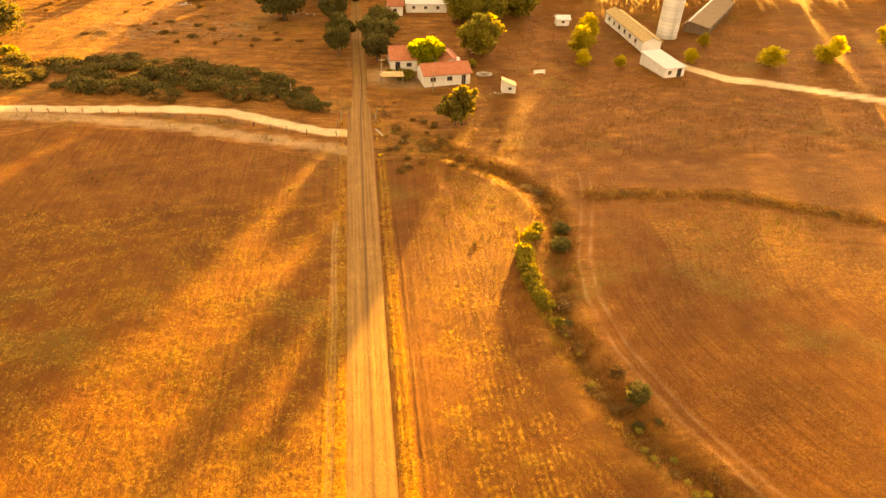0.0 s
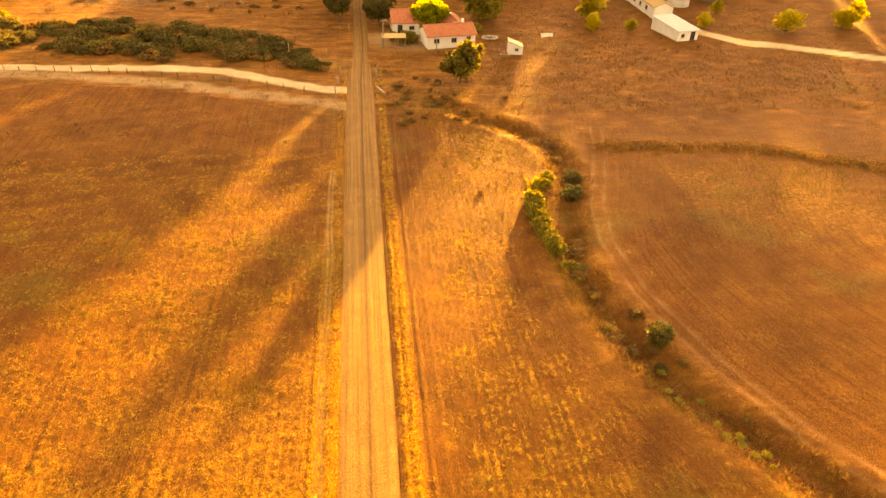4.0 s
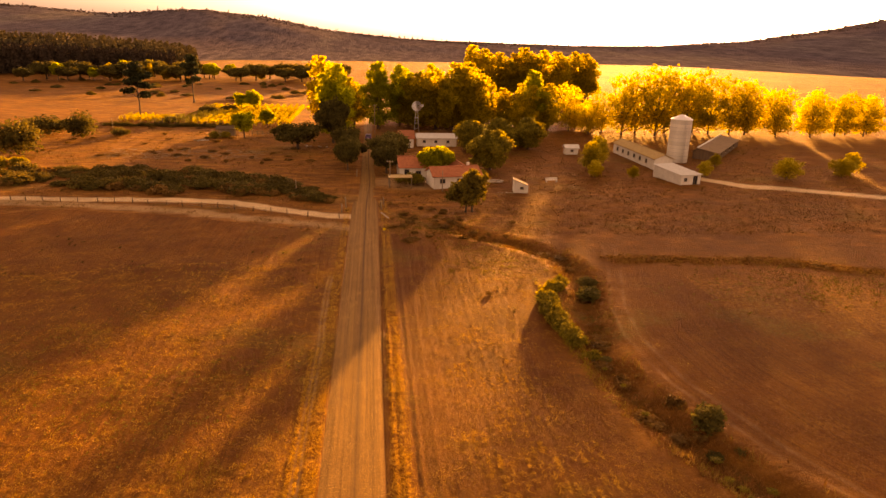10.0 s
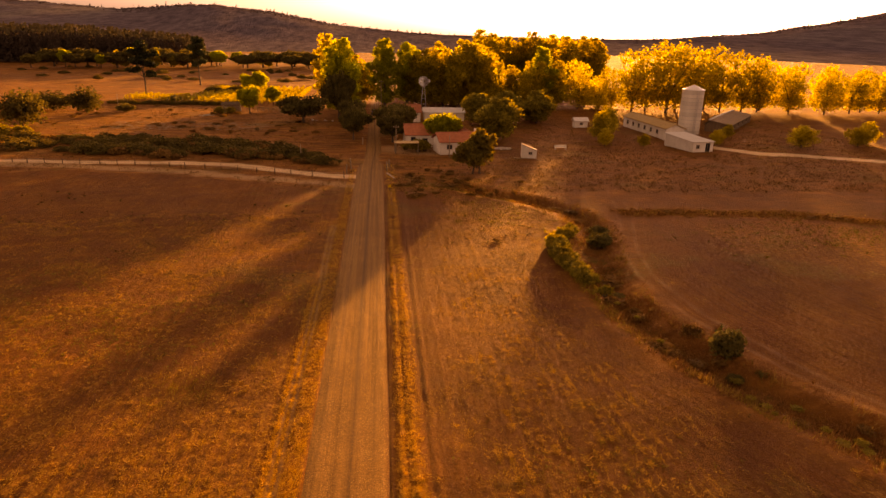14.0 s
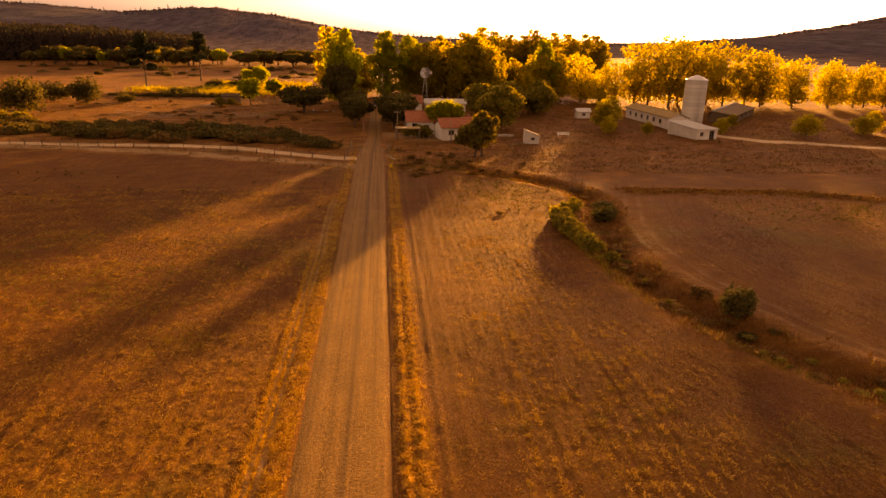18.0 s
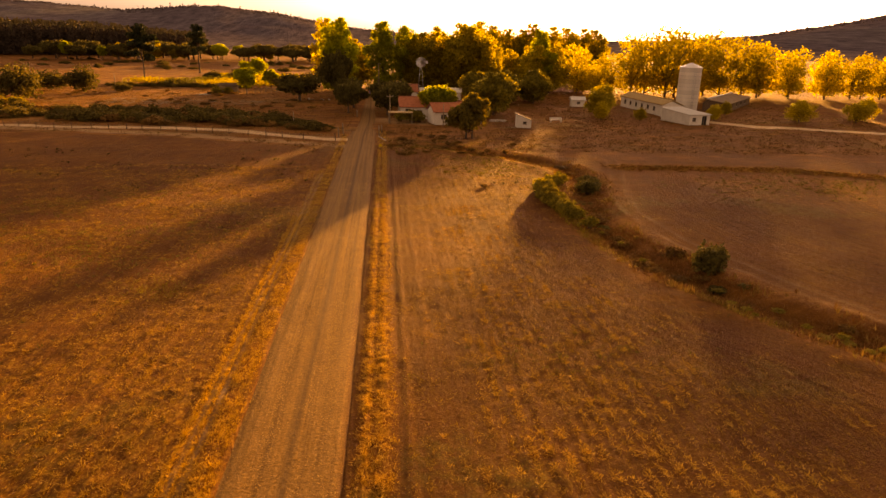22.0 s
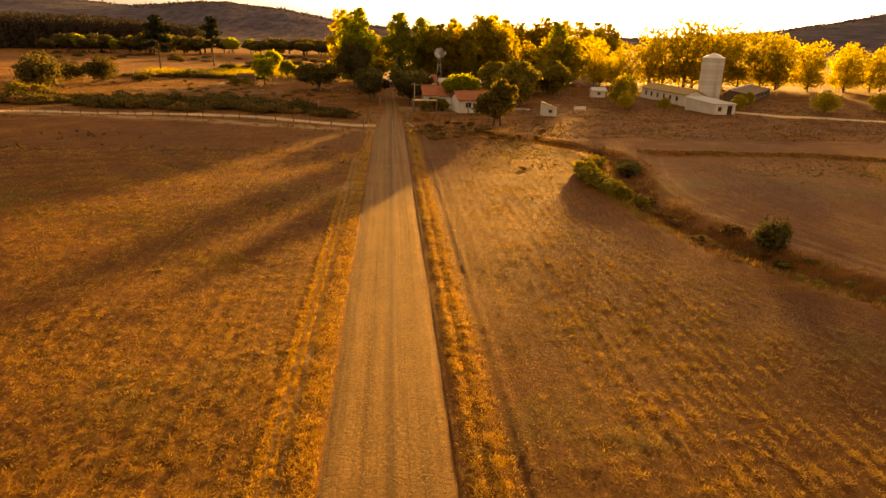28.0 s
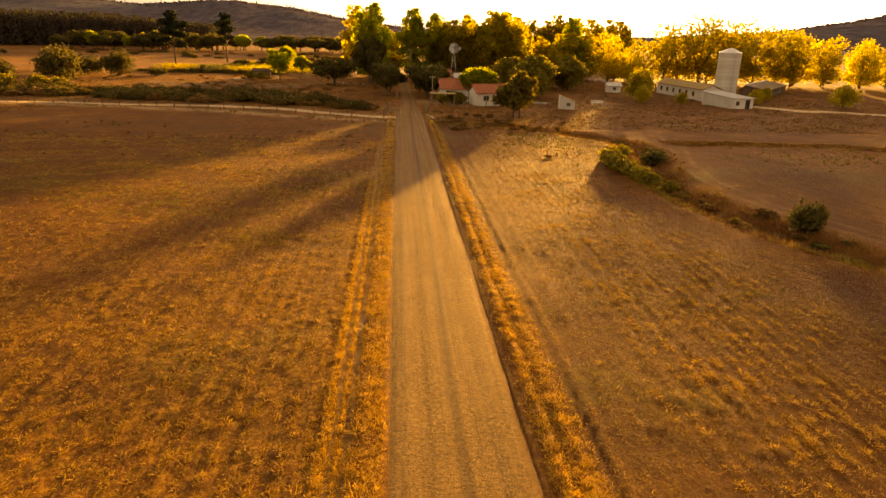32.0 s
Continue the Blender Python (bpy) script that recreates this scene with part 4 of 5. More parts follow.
def wall_panel(name, length, height, thick, holes, mat, slope=0.0):
    """A wall along x from 0 to length, with openings (x0, x1, z0, z1) cut through it; slope: extra height at the far end."""
    xs = sorted({0.0, length, *(v for h in holes for v in h[:2])})
    zs = sorted({-0.2, height, *(v for h in holes for v in h[2:])})
    bm = bmesh.new()
    for a, b in zip(xs, xs[1:]):
        for c, d in zip(zs, zs[1:]):
            if not any(h[0] <= a and b <= h[1] and h[2] <= c and d <= h[3] for h in holes):
                box_bm(bm, a, b, 0, thick, c, d)
    bmesh.ops.remove_doubles(bm, verts=bm.verts, dist=0.001)
    if slope:
        for v in bm.verts:
            if v.co.z > height - 0.01:
                v.co.z += slope * v.co.x / length
    return bm_mesh(name, bm, mat)


def opening(parent, x0, x1, z0, z1, m, kind="window"):
    """Frame, mullion and dark pane set into an opening."""
    w = part(kind, box_mesh(kind + "_pane", M_GLASS, x0, x1, 0.16, 0.18, z0, z1), parent, "", m)
    for a, b, c, d in ((x0, x0 + 0.07, z0, z1), (x1 - 0.07, x1, z0, z1), (x0 + 0.07, x1 - 0.07, z1 - 0.07, z1), (x0 + 0.07, x1 - 0.07, z0, z0 + 0.07), ((x0 + x1) / 2 - 0.03, (x0 + x1) / 2 + 0.03, z0 + 0.07, z1 - 0.07)):
        part("frame", box_mesh("frame", M_WOOD, a, b, 0.1, 0.158, c, d), w)
    if kind == "window":
        part("sill", box_mesh("sill", M_STONE, x0 - 0.08, x1 + 0.08, -0.06, 0.098, z0 - 0.08, z0 - 0.002), w)


def tile_slope(name, length, run, rise, mat, pitch=0.28, thick=0.07):
    """A roof slope from the eave (y 0, z 0) up to the ridge (y run, z rise): rounded tile channels and stepped courses."""
    n = max(4, int(length / pitch))
    us = np.linspace(0, length, n * 4 + 1)
    rows = max(4, int(run / 0.45))
    vs = []
    for k in range(rows + 1):
        for e in (0, 1):
            vs.append(min(1.0, (k + e * 0.96) / rows))
    vs = np.array(vs[:-1])
    U, V = np.meshgrid(us, vs)
    lift = np.tile(np.array([0.035, 0.0] * (rows + 1))[: len(vs)][:, None], (1, len(us)))
    z = V * rise + 0.045 * np.abs(np.sin(math.pi * U / pitch)) + lift + 0.02 * wave_noise(U, V * run, 77, 8, 0.05, 0.3)
    top = np.stack([U.ravel(), (V * run).ravel(), z.ravel()], 1)
    bot = np.stack([U.ravel(), (V * run).ravel(), (V * rise - thick).ravel()], 1)
    nx, ny = len(us), len(vs)
    i = (np.arange(ny - 1)[:, None] * nx + np.arange(nx - 1)[None, :]).ravel()
    f1 = np.stack([i, i + 1, i + nx + 1, i + nx], 1)
    N = len(top)
    fr = [(j, j + N, j + N + 1, j + 1) for j in range(nx - 1)]
    sd = [(j * nx, (j + 1) * nx, (j + 1) * nx + N, j * nx + N) for j in range(ny - 1)]
    sd += [((j + 1) * nx - 1, (j + 1) * nx - 1 + N, (j + 2) * nx - 1 + N, (j + 2) * nx - 1) for j in range(ny - 1)]
    return mesh_bulk(name, np.concatenate([top, bot]), np.concatenate([f1, f1[:, ::-1] + N, np.array(fr), np.array(sd)]), mat)


def house(name, label, x, y, turn, w, d, eave, ridge, ridge_at, fronts, wall=M_WALL, roof=M_TILE, over=0.35, backs=None, sides=()):
    """A gabled house: origin at its front left corner, front along +x, depth along +y, ridge parallel to the front."""
    root = tagged(new(name), label, "house")
    t = 0.3
    for nm, ln, hs, m in (("wall", w, fronts, pose(0, 0, 0)), ("wall", w, backs or [], pose(w, d, 0, 0, 0, 180))):
        wl = part(nm, wall_panel(nm, ln, eave, t, [h[:4] for h in hs], wall), root, "", m)
        for h in hs:
            opening(wl, *h[:4], None, h[4] if len(h) > 4 else "window")
    for xx, sgn in ((0.0, 1), (w - t, -1)):
        bm = bmesh.new()
        prof = [(t, -0.2), (d - t, -0.2), (d - t, eave - 0.03), (ridge_at, ridge - 0.08), (t, eave - 0.03)]
        va = [bm.verts.new((xx, a, b)) for a, b in prof]
        vb = [bm.verts.new((xx + t, a, b)) for a, b in prof]
        bm.faces.new(va[::-1])
        bm.faces.new(vb)
        for k in range(5):
            bm.faces.new((va[k], va[(k + 1) % 5], vb[(k + 1) % 5], vb[k]))
        part("gable_wall", bm_mesh("gable_wall", bm, wall), root)
    rise = ridge - eave
    g = rise / ridge_at
    part("roof", tile_slope("roof", w + 2 * over, ridge_at + over, rise + g * over, roof), root, "", pose(-over, -over, eave - g * over + 0.08))
    g2 = rise / (d - ridge_at)
    part("roof", tile_slope("roof", w + 2 * over, d - ridge_at + over, rise + g2 * over, roof), root, "", pose(w + over, d + over, eave - g2 * over + 0.08, 0, 0, 180))
    part("ridge_cap", tubes_mesh("ridge_cap", roof, [([(-over, ridge_at, ridge + 0.12), (w + over, ridge_at, ridge + 0.12)], [0.14, 0.14])], 8), root)
    root.matrix_basis = pose(x, y, 0, 0, 0, turn)
    return root


h_right = house("farmhouse", "white farmhouse with a wide red clay tile roof", 12.9, 121.9, 10, 9.4, 5.6, 2.4, 3.6, 2.8, [(1.2, 2.3, 0.95, 1.85), (4.6, 5.7, 0.95, 1.85), (7.6, 8.5, 0.0, 2.0, "door")])
part("chimney", box_mesh("chimney", M_WALL, 7.6, 8.1, 3.3, 3.8, 3.2, 4.3, bevel=0.03), h_right)
h_back = house("farmhouse_back_wing", "rear wing of the farmhouse with a red tile roof", 21.15, 129.05, 100, 7.6, 4.5, 2.4, 3.5, 2.25, [], backs=[(1.4, 2.4, 0.9, 1.8), (4.6, 5.6, 0.0, 2.0, "door")])
part("gutter", box_mesh("gutter", M_WALL, -0.3, 7.9, 4.86, 5.04, 2.2, 2.36), h_back, "white gutter along the eave")
h_left = house("farmhouse_wing", "lower wing of the farmhouse with a red tile roof", 6.8, 130.6, 3, 5.4, 7.6, 2.4, 3.9, 3.8, [(0.9, 1.9, 0.0, 2.0, "door"), (3.2, 4.3, 0.9, 1.7)])
house("cottage", "small white cottage with a pale tile roof", 8.3, 169.5, 2, 3.6, 6, 2.5, 4.0, 3.0, [(1.1, 2.1, 0.9, 1.8)])
house("long_outbuilding", "long low white outbuilding behind the farmhouse", 13.0, 172.5, 0, 10.5, 4.0, 2.2, 3.0, 2.0, [(1.5, 2.3, 0.9, 1.6), (4.6, 5.4, 0.9, 1.6), (7.8, 8.6, 0.9, 1.6)], roof=M_SHEET)
house("small_white_building", "small white building among the trees", 50.2, 161.5, 0, 3.2, 2.4, 1.7, 2.2, 1.2, [(1.2, 2.0, 0.7, 1.3)], roof=M_SHEET)
house("stable", "long white stable with dark openings and a pale roof", 69.4, 141.8, 92, 24.0, 4.4, 2.6, 3.5, 2.2, [(2.0, 3.4, 0.3, 2.1, "door"), (8.5, 9.8, 0.9, 1.9), (15.0, 16.3, 0.9, 1.9)], roof=M_TAN, backs=[(2.0 + 3.4 * k, 3.3 + 3.4 * k, 0.9, 1.9) for k in range(6)])


M_BROWNROOF = plain_material("brown_sheet_roof", (0.16, 0.10, 0.055), (0.27, 0.17, 0.09), 0.9, 0.7, 0.25, 0.02)
# dark wall tone holds the shade below the barn's eave
M_SHADEDWALL = plain_material("shaded_barn_wall", (0.10, 0.065, 0.04), (0.18, 0.12, 0.075), 2.0, 0.9, 0.4, 0.02, 0, (1, 1, 0.1))
M_SILO = plain_material("pale_silo_sheet", (0.58, 0.55, 0.49), (0.74, 0.71, 0.65), 0.5, 0.55, 0.15, 0.02, 0.0, (1, 1, 0.15))
barn = house("long_barn", "long barn with shade-darkened walls, a brown sheet roof and pale ridge", 86.8, 153.9, 51.6, 30.0, 6.0, 1.9, 2.7, 5.0, [(4.0 + 6 * k, 5.6 + 6 * k, 0.7, 1.5) for k in range(4)], wall=M_SHADEDWALL, roof=M_BROWNROOF)
part("ridge_flashing", tubes_mesh("ridge_flashing", M_SHEET, [([(-0.4, 5.0, 2.92), (30.4, 5.0, 2.92)], [0.2, 0.2])], 8), barn, "pale ridge flashing")


def silo(x, y, r, h):
    """Round storage silo: stacked sheet rings with proud seams, ladder and a low cone."""
    root = tagged(new("silo"), "tall pale cylindrical silo beside the long stable", "silo")
    n, step_z = 12, h / 12
    for k in range(n):
        z = k * step_z
        wv, wf = tube([(0, 0, z - (0.2 if k == 0 else 0.0)), (0, 0, z + step_z - 0.06)], [r, r], 32)
        part("ring", mesh_of("ring", wv, wf, M_SILO), root)
        sv, sf = tube([(0, 0, z + step_z - 0.06), (0, 0, z + step_z)], [r + 0.04, r + 0.04], 32)
        part("seam", mesh_of("seam", sv, sf, M_STEEL), root)
    cv, cf = tube([(0, 0, h + 0.002), (0, 0, h + 0.15), (0, 0, h + 1.2)], [r + 0.12, r + 0.12, 0.25], 32)
    part("cone_roof", mesh_of("cone_roof", cv, cf, M_SHEET), root)
    for dx in (-0.22, 0.22):
        part("ladder_rail", tubes_mesh("ladder_rail", M_STEEL, [([(dx, -r - 0.2, 0.0), (dx, -r - 0.2, h)], [0.03, 0.03])], 5), root)
    rung = tubes_mesh("rung", M_STEEL, [([(-0.2, 0, 0), (0.2, 0, 0)], [0.018, 0.018])], 5)
    for k in range(int(h / 0.4)):
        part("rung", rung, root, "", pose(0, -r - 0.2, 0.4 + 0.4 * k))
    root.matrix_basis = pose(x, y, 0)


silo(75.8, 153.2, 2.5, 10.2)


def lean_to(name, label, x, y, turn, w, d, h_front, h_back, holes, roof):
    root = tagged(new(name), label, "shed")
    f = part("wall", wall_panel("wall", w, h_front, 0.16, holes, M_WALL), root)
    for h in holes:
        opening(f, *h, None)
    part("wall", wall_panel("wall", w, h_back, 0.16, [], M_WALL), root, "", pose(w, d, 0, 0, 0, 180))
    for xx in (0.0, w - 0.16):
        part("side_wall", wall_panel("side_wall", d - 0.33, h_front, 0.16, [], M_WALL, h_back - h_front), root, "", pose(xx + 0.16, 0.165, 0, 0, 0, 90))
    part("roof", tile_slope("roof", w + 0.4, d + 0.5, h_back - h_front + 0.05, roof, 0.18, 0.05), root, "", pose(-0.2, -0.25, h_front + 0.06))
    root.matrix_basis = pose(x, y, 0, 0, 0, turn)
    return root


def tilted_shed():
    """Small shed whose roof falls from its left side to its right."""
    root = tagged(new("white_shed"), "small white shed with a slanting top in the pasture", "shed")
    f = part("wall", wall_panel("wall", 2.7, 2.45, 0.16, [(1.2, 1.9, 0.65, 1.2)], M_WALL, -1.0), root)
    opening(f, 1.2, 1.9, 0.65, 1.2, None)
    part("wall", wall_panel("wall", 2.7, 2.45, 0.16, [], M_WALL, -1.0), root, "", pose(0, 2.0, 0))
    part("side_wall", wall_panel("side_wall", 1.83, 2.4, 0.16, [], M_WALL), root, "", pose(0.16, 0.165, 0, 0, 0, 90))
    part("side_wall", wall_panel("side_wall", 1.83, 1.45, 0.16, [], M_WALL), root, "", pose(2.7, 0.165, 0, 0, 0, 90))
    part("roof", box_mesh("roof", M_WOOD, -0.15, 2.95, -0.15, 2.3, 0, 0.05, bevel=0.01), root, "", pose(0, 0, 2.47, 0, 20.3, 0))
    for k in range(3):
        part("prop", box_mesh("prop", M_WOOD, -1.6, 0.3, -0.45 - 0.14 * k, -0.35 - 0.14 * k, 0.02, 0.1, bevel=0.01), root, "weathered plank lying on the ground", pose(0, 0, 0.05))
    root.matrix_basis = pose(27.7, 118.7, 0, 0, 0, -6)


tilted_shed()
lean_to("white_barn", "white barn with a bright sheet metal roof", 64.0, 125.8, 14, 4.9, 9.0, 2.0, 2.6, [(0.7, 1.6, 0.7, 1.5), (3.0, 4.2, 0.0, 1.8)], M_SHEET)


def carport():
    root = tagged(new("carport"), "open wooden carport with a flat tan roof", "carport")
    part("roof", box_mesh("roof", M_TAN, 0, 4.6, 0, 2.8, 2.0, 2.1, bevel=0.02), root)
    for x in (0.12, 4.4):
        for y in (0.12, 2.6):
            part("post", box_mesh("post", M_WOOD, x - 0.06, x + 0.06, y - 0.06, y + 0.06, -0.1, 1.998), root)
    for k in range(8):
        part("batten", box_mesh("batten", M_TAN, 0.1 + 0.6 * k, 0.2 + 0.6 * k, 0, 2.8, 2.104, 2.15), root)
    root.matrix_basis = pose(4.3, 122.2, 0, 0, 0, 1)


carport()


def wind_pump():
    root = tagged(new("wind_pump"), "steel lattice wind pump with a bladed wheel and tail vane", "wind pump")
    for sx, sy in ((-1, -1), (1, -1), (1, 1), (-1, 1)):
        part("leg", tubes_mesh("leg", M_STEEL, [([(0.9 * sx, 0.9 * sy, -0.1), (0.12 * sx, 0.12 * sy, 9.0)], [0.05, 0.04])], 5), root)
    for z in (1.5, 3.0, 4.5, 6.0, 7.5):
        r = 0.9 - 0.78 * z / 9.0
        c = [(-r, -r, z), (r, -r, z), (r, r, z), (-r, r, z)]
        part("brace", tubes_mesh("brace", M_STEEL, [([c[k], c[(k + 1) % 4]], [0.025, 0.025]) for k in range(4)], 4), root)
    wheel = part("wheel", tubes_mesh("wheel", M_STEEL, [([(1.05 * math.cos(a), -0.5, 9.2 + 1.05 * math.sin(a)), (1.05 * math.cos(a + 0.35), -0.5, 9.2 + 1.05 * math.sin(a + 0.35))], [0.025, 0.025]) for a in np.arange(0, 6.28, 0.349)], 4), root)
    blade = mesh_of("blade", [(-0.06, 0, 0.35), (0.06, 0.03, 0.35), (0.2, 0.1, 1.4), (-0.2, -0.1, 1.4), (-0.06, 0.015, 0.35), (0.06, 0.045, 0.35), (0.2, 0.115, 1.4), (-0.2, -0.085, 1.4)], [(0, 1, 2, 3), (7, 6, 5, 4), (0, 4, 5, 1), (1, 5, 6, 2), (2, 6, 7, 3), (3, 7, 4, 0)], M_STEEL)
    for k in range(18):
        part("blade", blade, wheel, "", pose(0, -0.52, 9.2, 0, 20 * k, 0))
    part("gearbox", box_mesh("gearbox", M_STEEL, -0.18, 0.18, -0.5, 0.4, 9.0, 9.4, bevel=0.04), root)
    part("tail", box_mesh("tail", M_SHEET, -0.02, 0.02, 1.2, 2.4, 8.8, 9.6, bevel=0.008), root, "", pose(0, 0, 0, 0, 0, -55))
    part("tail_boom", tubes_mesh("tail_boom", M_STEEL, [([(0, 0.3, 9.2), (0, 1.3, 9.2)], [0.03, 0.03])], 5), root, "", pose(0, 0, 0, 0, 0, -55))
    root.matrix_basis = pose(13.6, 185, 0, 0, 0, 0)


wind_pump()


def wooden_hut():
    root = tagged(new("wooden_hut"), "low dark wooden hut at the edge of the vineyard", "hut")
    for k in range(16):
        part("plank", box_mesh("plank", M_WOOD, 0.3 * k, 0.3 * k + 0.28, 0, 0.05, -0.1, 1.9), root)
    for xx in (0.0, 4.7):
        part("side_wall", box_mesh("side_wall", M_WOOD, xx, xx + 0.08, 0.06, 2.4, -0.1, 1.9), root)
    part("back_wall", box_mesh("back_wall", M_WOOD, 0, 4.78, 2.41, 2.47, -0.1, 1.9), root)
    part("roof", tile_slope("roof", 5.4, 3.2, 0.5, M_BARK, 0.3, 0.06), root, "", pose(-0.3, -0.4, 1.9))
    root.matrix_basis = pose(-41.6, 187, 0, 0, 0, 4)


wooden_hut()


def pen_fence():
    root = tagged(new("pen_fence"), "weathered wooden pen fence beside the hut", "fence")
    p = box_mesh("post", M_WOOD, -0.07, 0.07, -0.07, 0.07, -0.2, 1.3, bevel=0.01)
    for k in range(6):
        part("post", p, root, "", pose(1.45 * k, 0.15 * (k % 2), 0))
    for z in (0.45, 0.8, 1.15):
        part("rail", box_mesh("rail", M_WOOD, -0.1, 7.4, -0.1, -0.075, z - 0.06, z + 0.06), root)
    root.matrix_basis = pose(-32.4, 189, 0, 0, 0, 6)


pen_fence()


def line_fence():
    """Wire stock fence beside the farm track: round posts, three wires."""
    root = tagged(new("stock_fence"), "old wire stock fence with uneven wooden posts", "fence")
    rng = np.random.default_rng(71)
    meshes = []
    for k in range(5):
        b = rng.normal(size=2) * 0.05
        meshes.append(tubes_mesh("post", M_BARK, [([(0, 0, -0.3), (b[0] * 0.5, b[1] * 0.5, 0.6), (b[0], b[1], rng.uniform(0.8, 1.1))], [0.065, 0.058, 0.048])], 7))
    tops = []
    for (ax, ay), (bx, by) in zip(FENCE, FENCE[1:]):
        ln = math.hypot(bx - ax, by - ay)
        n = int(ln / 2.6)
        for k in range(n):
            t = (k + rng.uniform(-0.1, 0.1)) / n
            p = (ax + (bx - ax) * t, ay + (by - ay) * t)
            part("post", meshes[int(rng.integers(0, 5))], root, "", pose(*p, 0, rng.normal() * 3, rng.normal() * 3, rng.uniform(0, 360)))
            tops.append(p)
    for z in (0.3, 0.55, 0.78):
        pts = [(x, y + 0.05, z + 0.02 * rng.normal()) for x, y in tops]
        part("wire", tubes_mesh("wire", M_WIRE, [(pts, [0.012] * len(pts))], 4), root)


line_fence()


def gate_post(x, y, h, lean, label):
    root = tagged(new("gate_post"), label, "post", "roadside posts")
    part("shaft", tubes_mesh("shaft", M_WOOD, [([(0, 0, -0.3), (0.02, 0, h * 0.5), (0.05, 0.02, h)], [0.11, 0.1, 0.085])], 8), root)
    part("strap", tubes_mesh("strap", M_WIRE, [([(0.015, 0, h * 0.72), (0.02, 0, h * 0.76)], [0.115, 0.115])], 8), root)
    root.matrix_basis = pose(x, y, 0, 0, lean, x * 40)


gate_post(-3.1, 107.4, 1.9, 4, "leaning weathered gate post beside the road")
gate_post(-3.7, 104.6, 1.4, -3, "weathered gate post at the mouth of the track")
gate_post(2.75, 106.2, 1.7, 3, "weathered post at the roadside")
gate_post(3.1, 109.4, 1.4, -4, "weathered post at the roadside")
gate_post(-1.9, 133.0, 1.5, 2, "pale post at the roadside")


def board():
    root = tagged(new("fallen_board"), "pale fallen board lying against the verge", "board")
    part("plank", box_mesh("plank", M_STONE, -0.14, 0.14, -1.1, 1.1, -0.03, 0.03, bevel=0.008), root)
    part("cleat", box_mesh("cleat", M_WOOD, -0.2, 0.2, 0.5, 0.62, 0.034, 0.08, bevel=0.008), root)
    root.matrix_basis = pose(3.25, 101.6, 0.28, 12, 8, 35)


board()


def marker():
    root = tagged(new("marker_post"), "short yellow marker post beside the road", "marker post")
    part("post", box_mesh("post", M_WOOD, -0.05, 0.05, -0.05, 0.05, -0.2, 0.55, bevel=0.01), root)
    part("plate", box_mesh("plate", M_YELLOW, -0.2, 0.2, -0.075, -0.052, 0.35, 0.75, bevel=0.006), root)
    root.matrix_basis = pose(2.95, 93.0, 0, 0, 4, 12)


marker()


def utility_pole(x, y, h, arm=True):
    root = tagged(new("utility_pole"), "thin wooden utility pole", "pole", "utility poles")
    part("shaft", tubes_mesh("shaft", M_WOOD, [([(0, 0, -0.4), (0, 0, h)], [0.11, 0.07])], 7), root)
    if arm:
        part("crossarm", box_mesh("crossarm", M_WOOD, -0.6, 0.6, -0.16, -0.08, h - 0.4, h - 0.28, bevel=0.01), root)
        for dx in (-0.5, 0.5):
            part("insulator", tubes_mesh("insulator", M_WALL, [([(dx, -0.12, h - 0.28), (dx, -0.12, h - 0.12)], [0.04, 0.03])], 6), root)
    root.matrix_basis = pose(x, y, 0)


utility_pole(4.6, 123.6, 5.2)
utility_pole(14.3, 119.8, 4.0, False)
utility_pole(-68.5, 186, 4.6, False)
utility_pole(-12.5, 118.6, 2.4, False)
utility_pole(1.9, 196, 8.5)


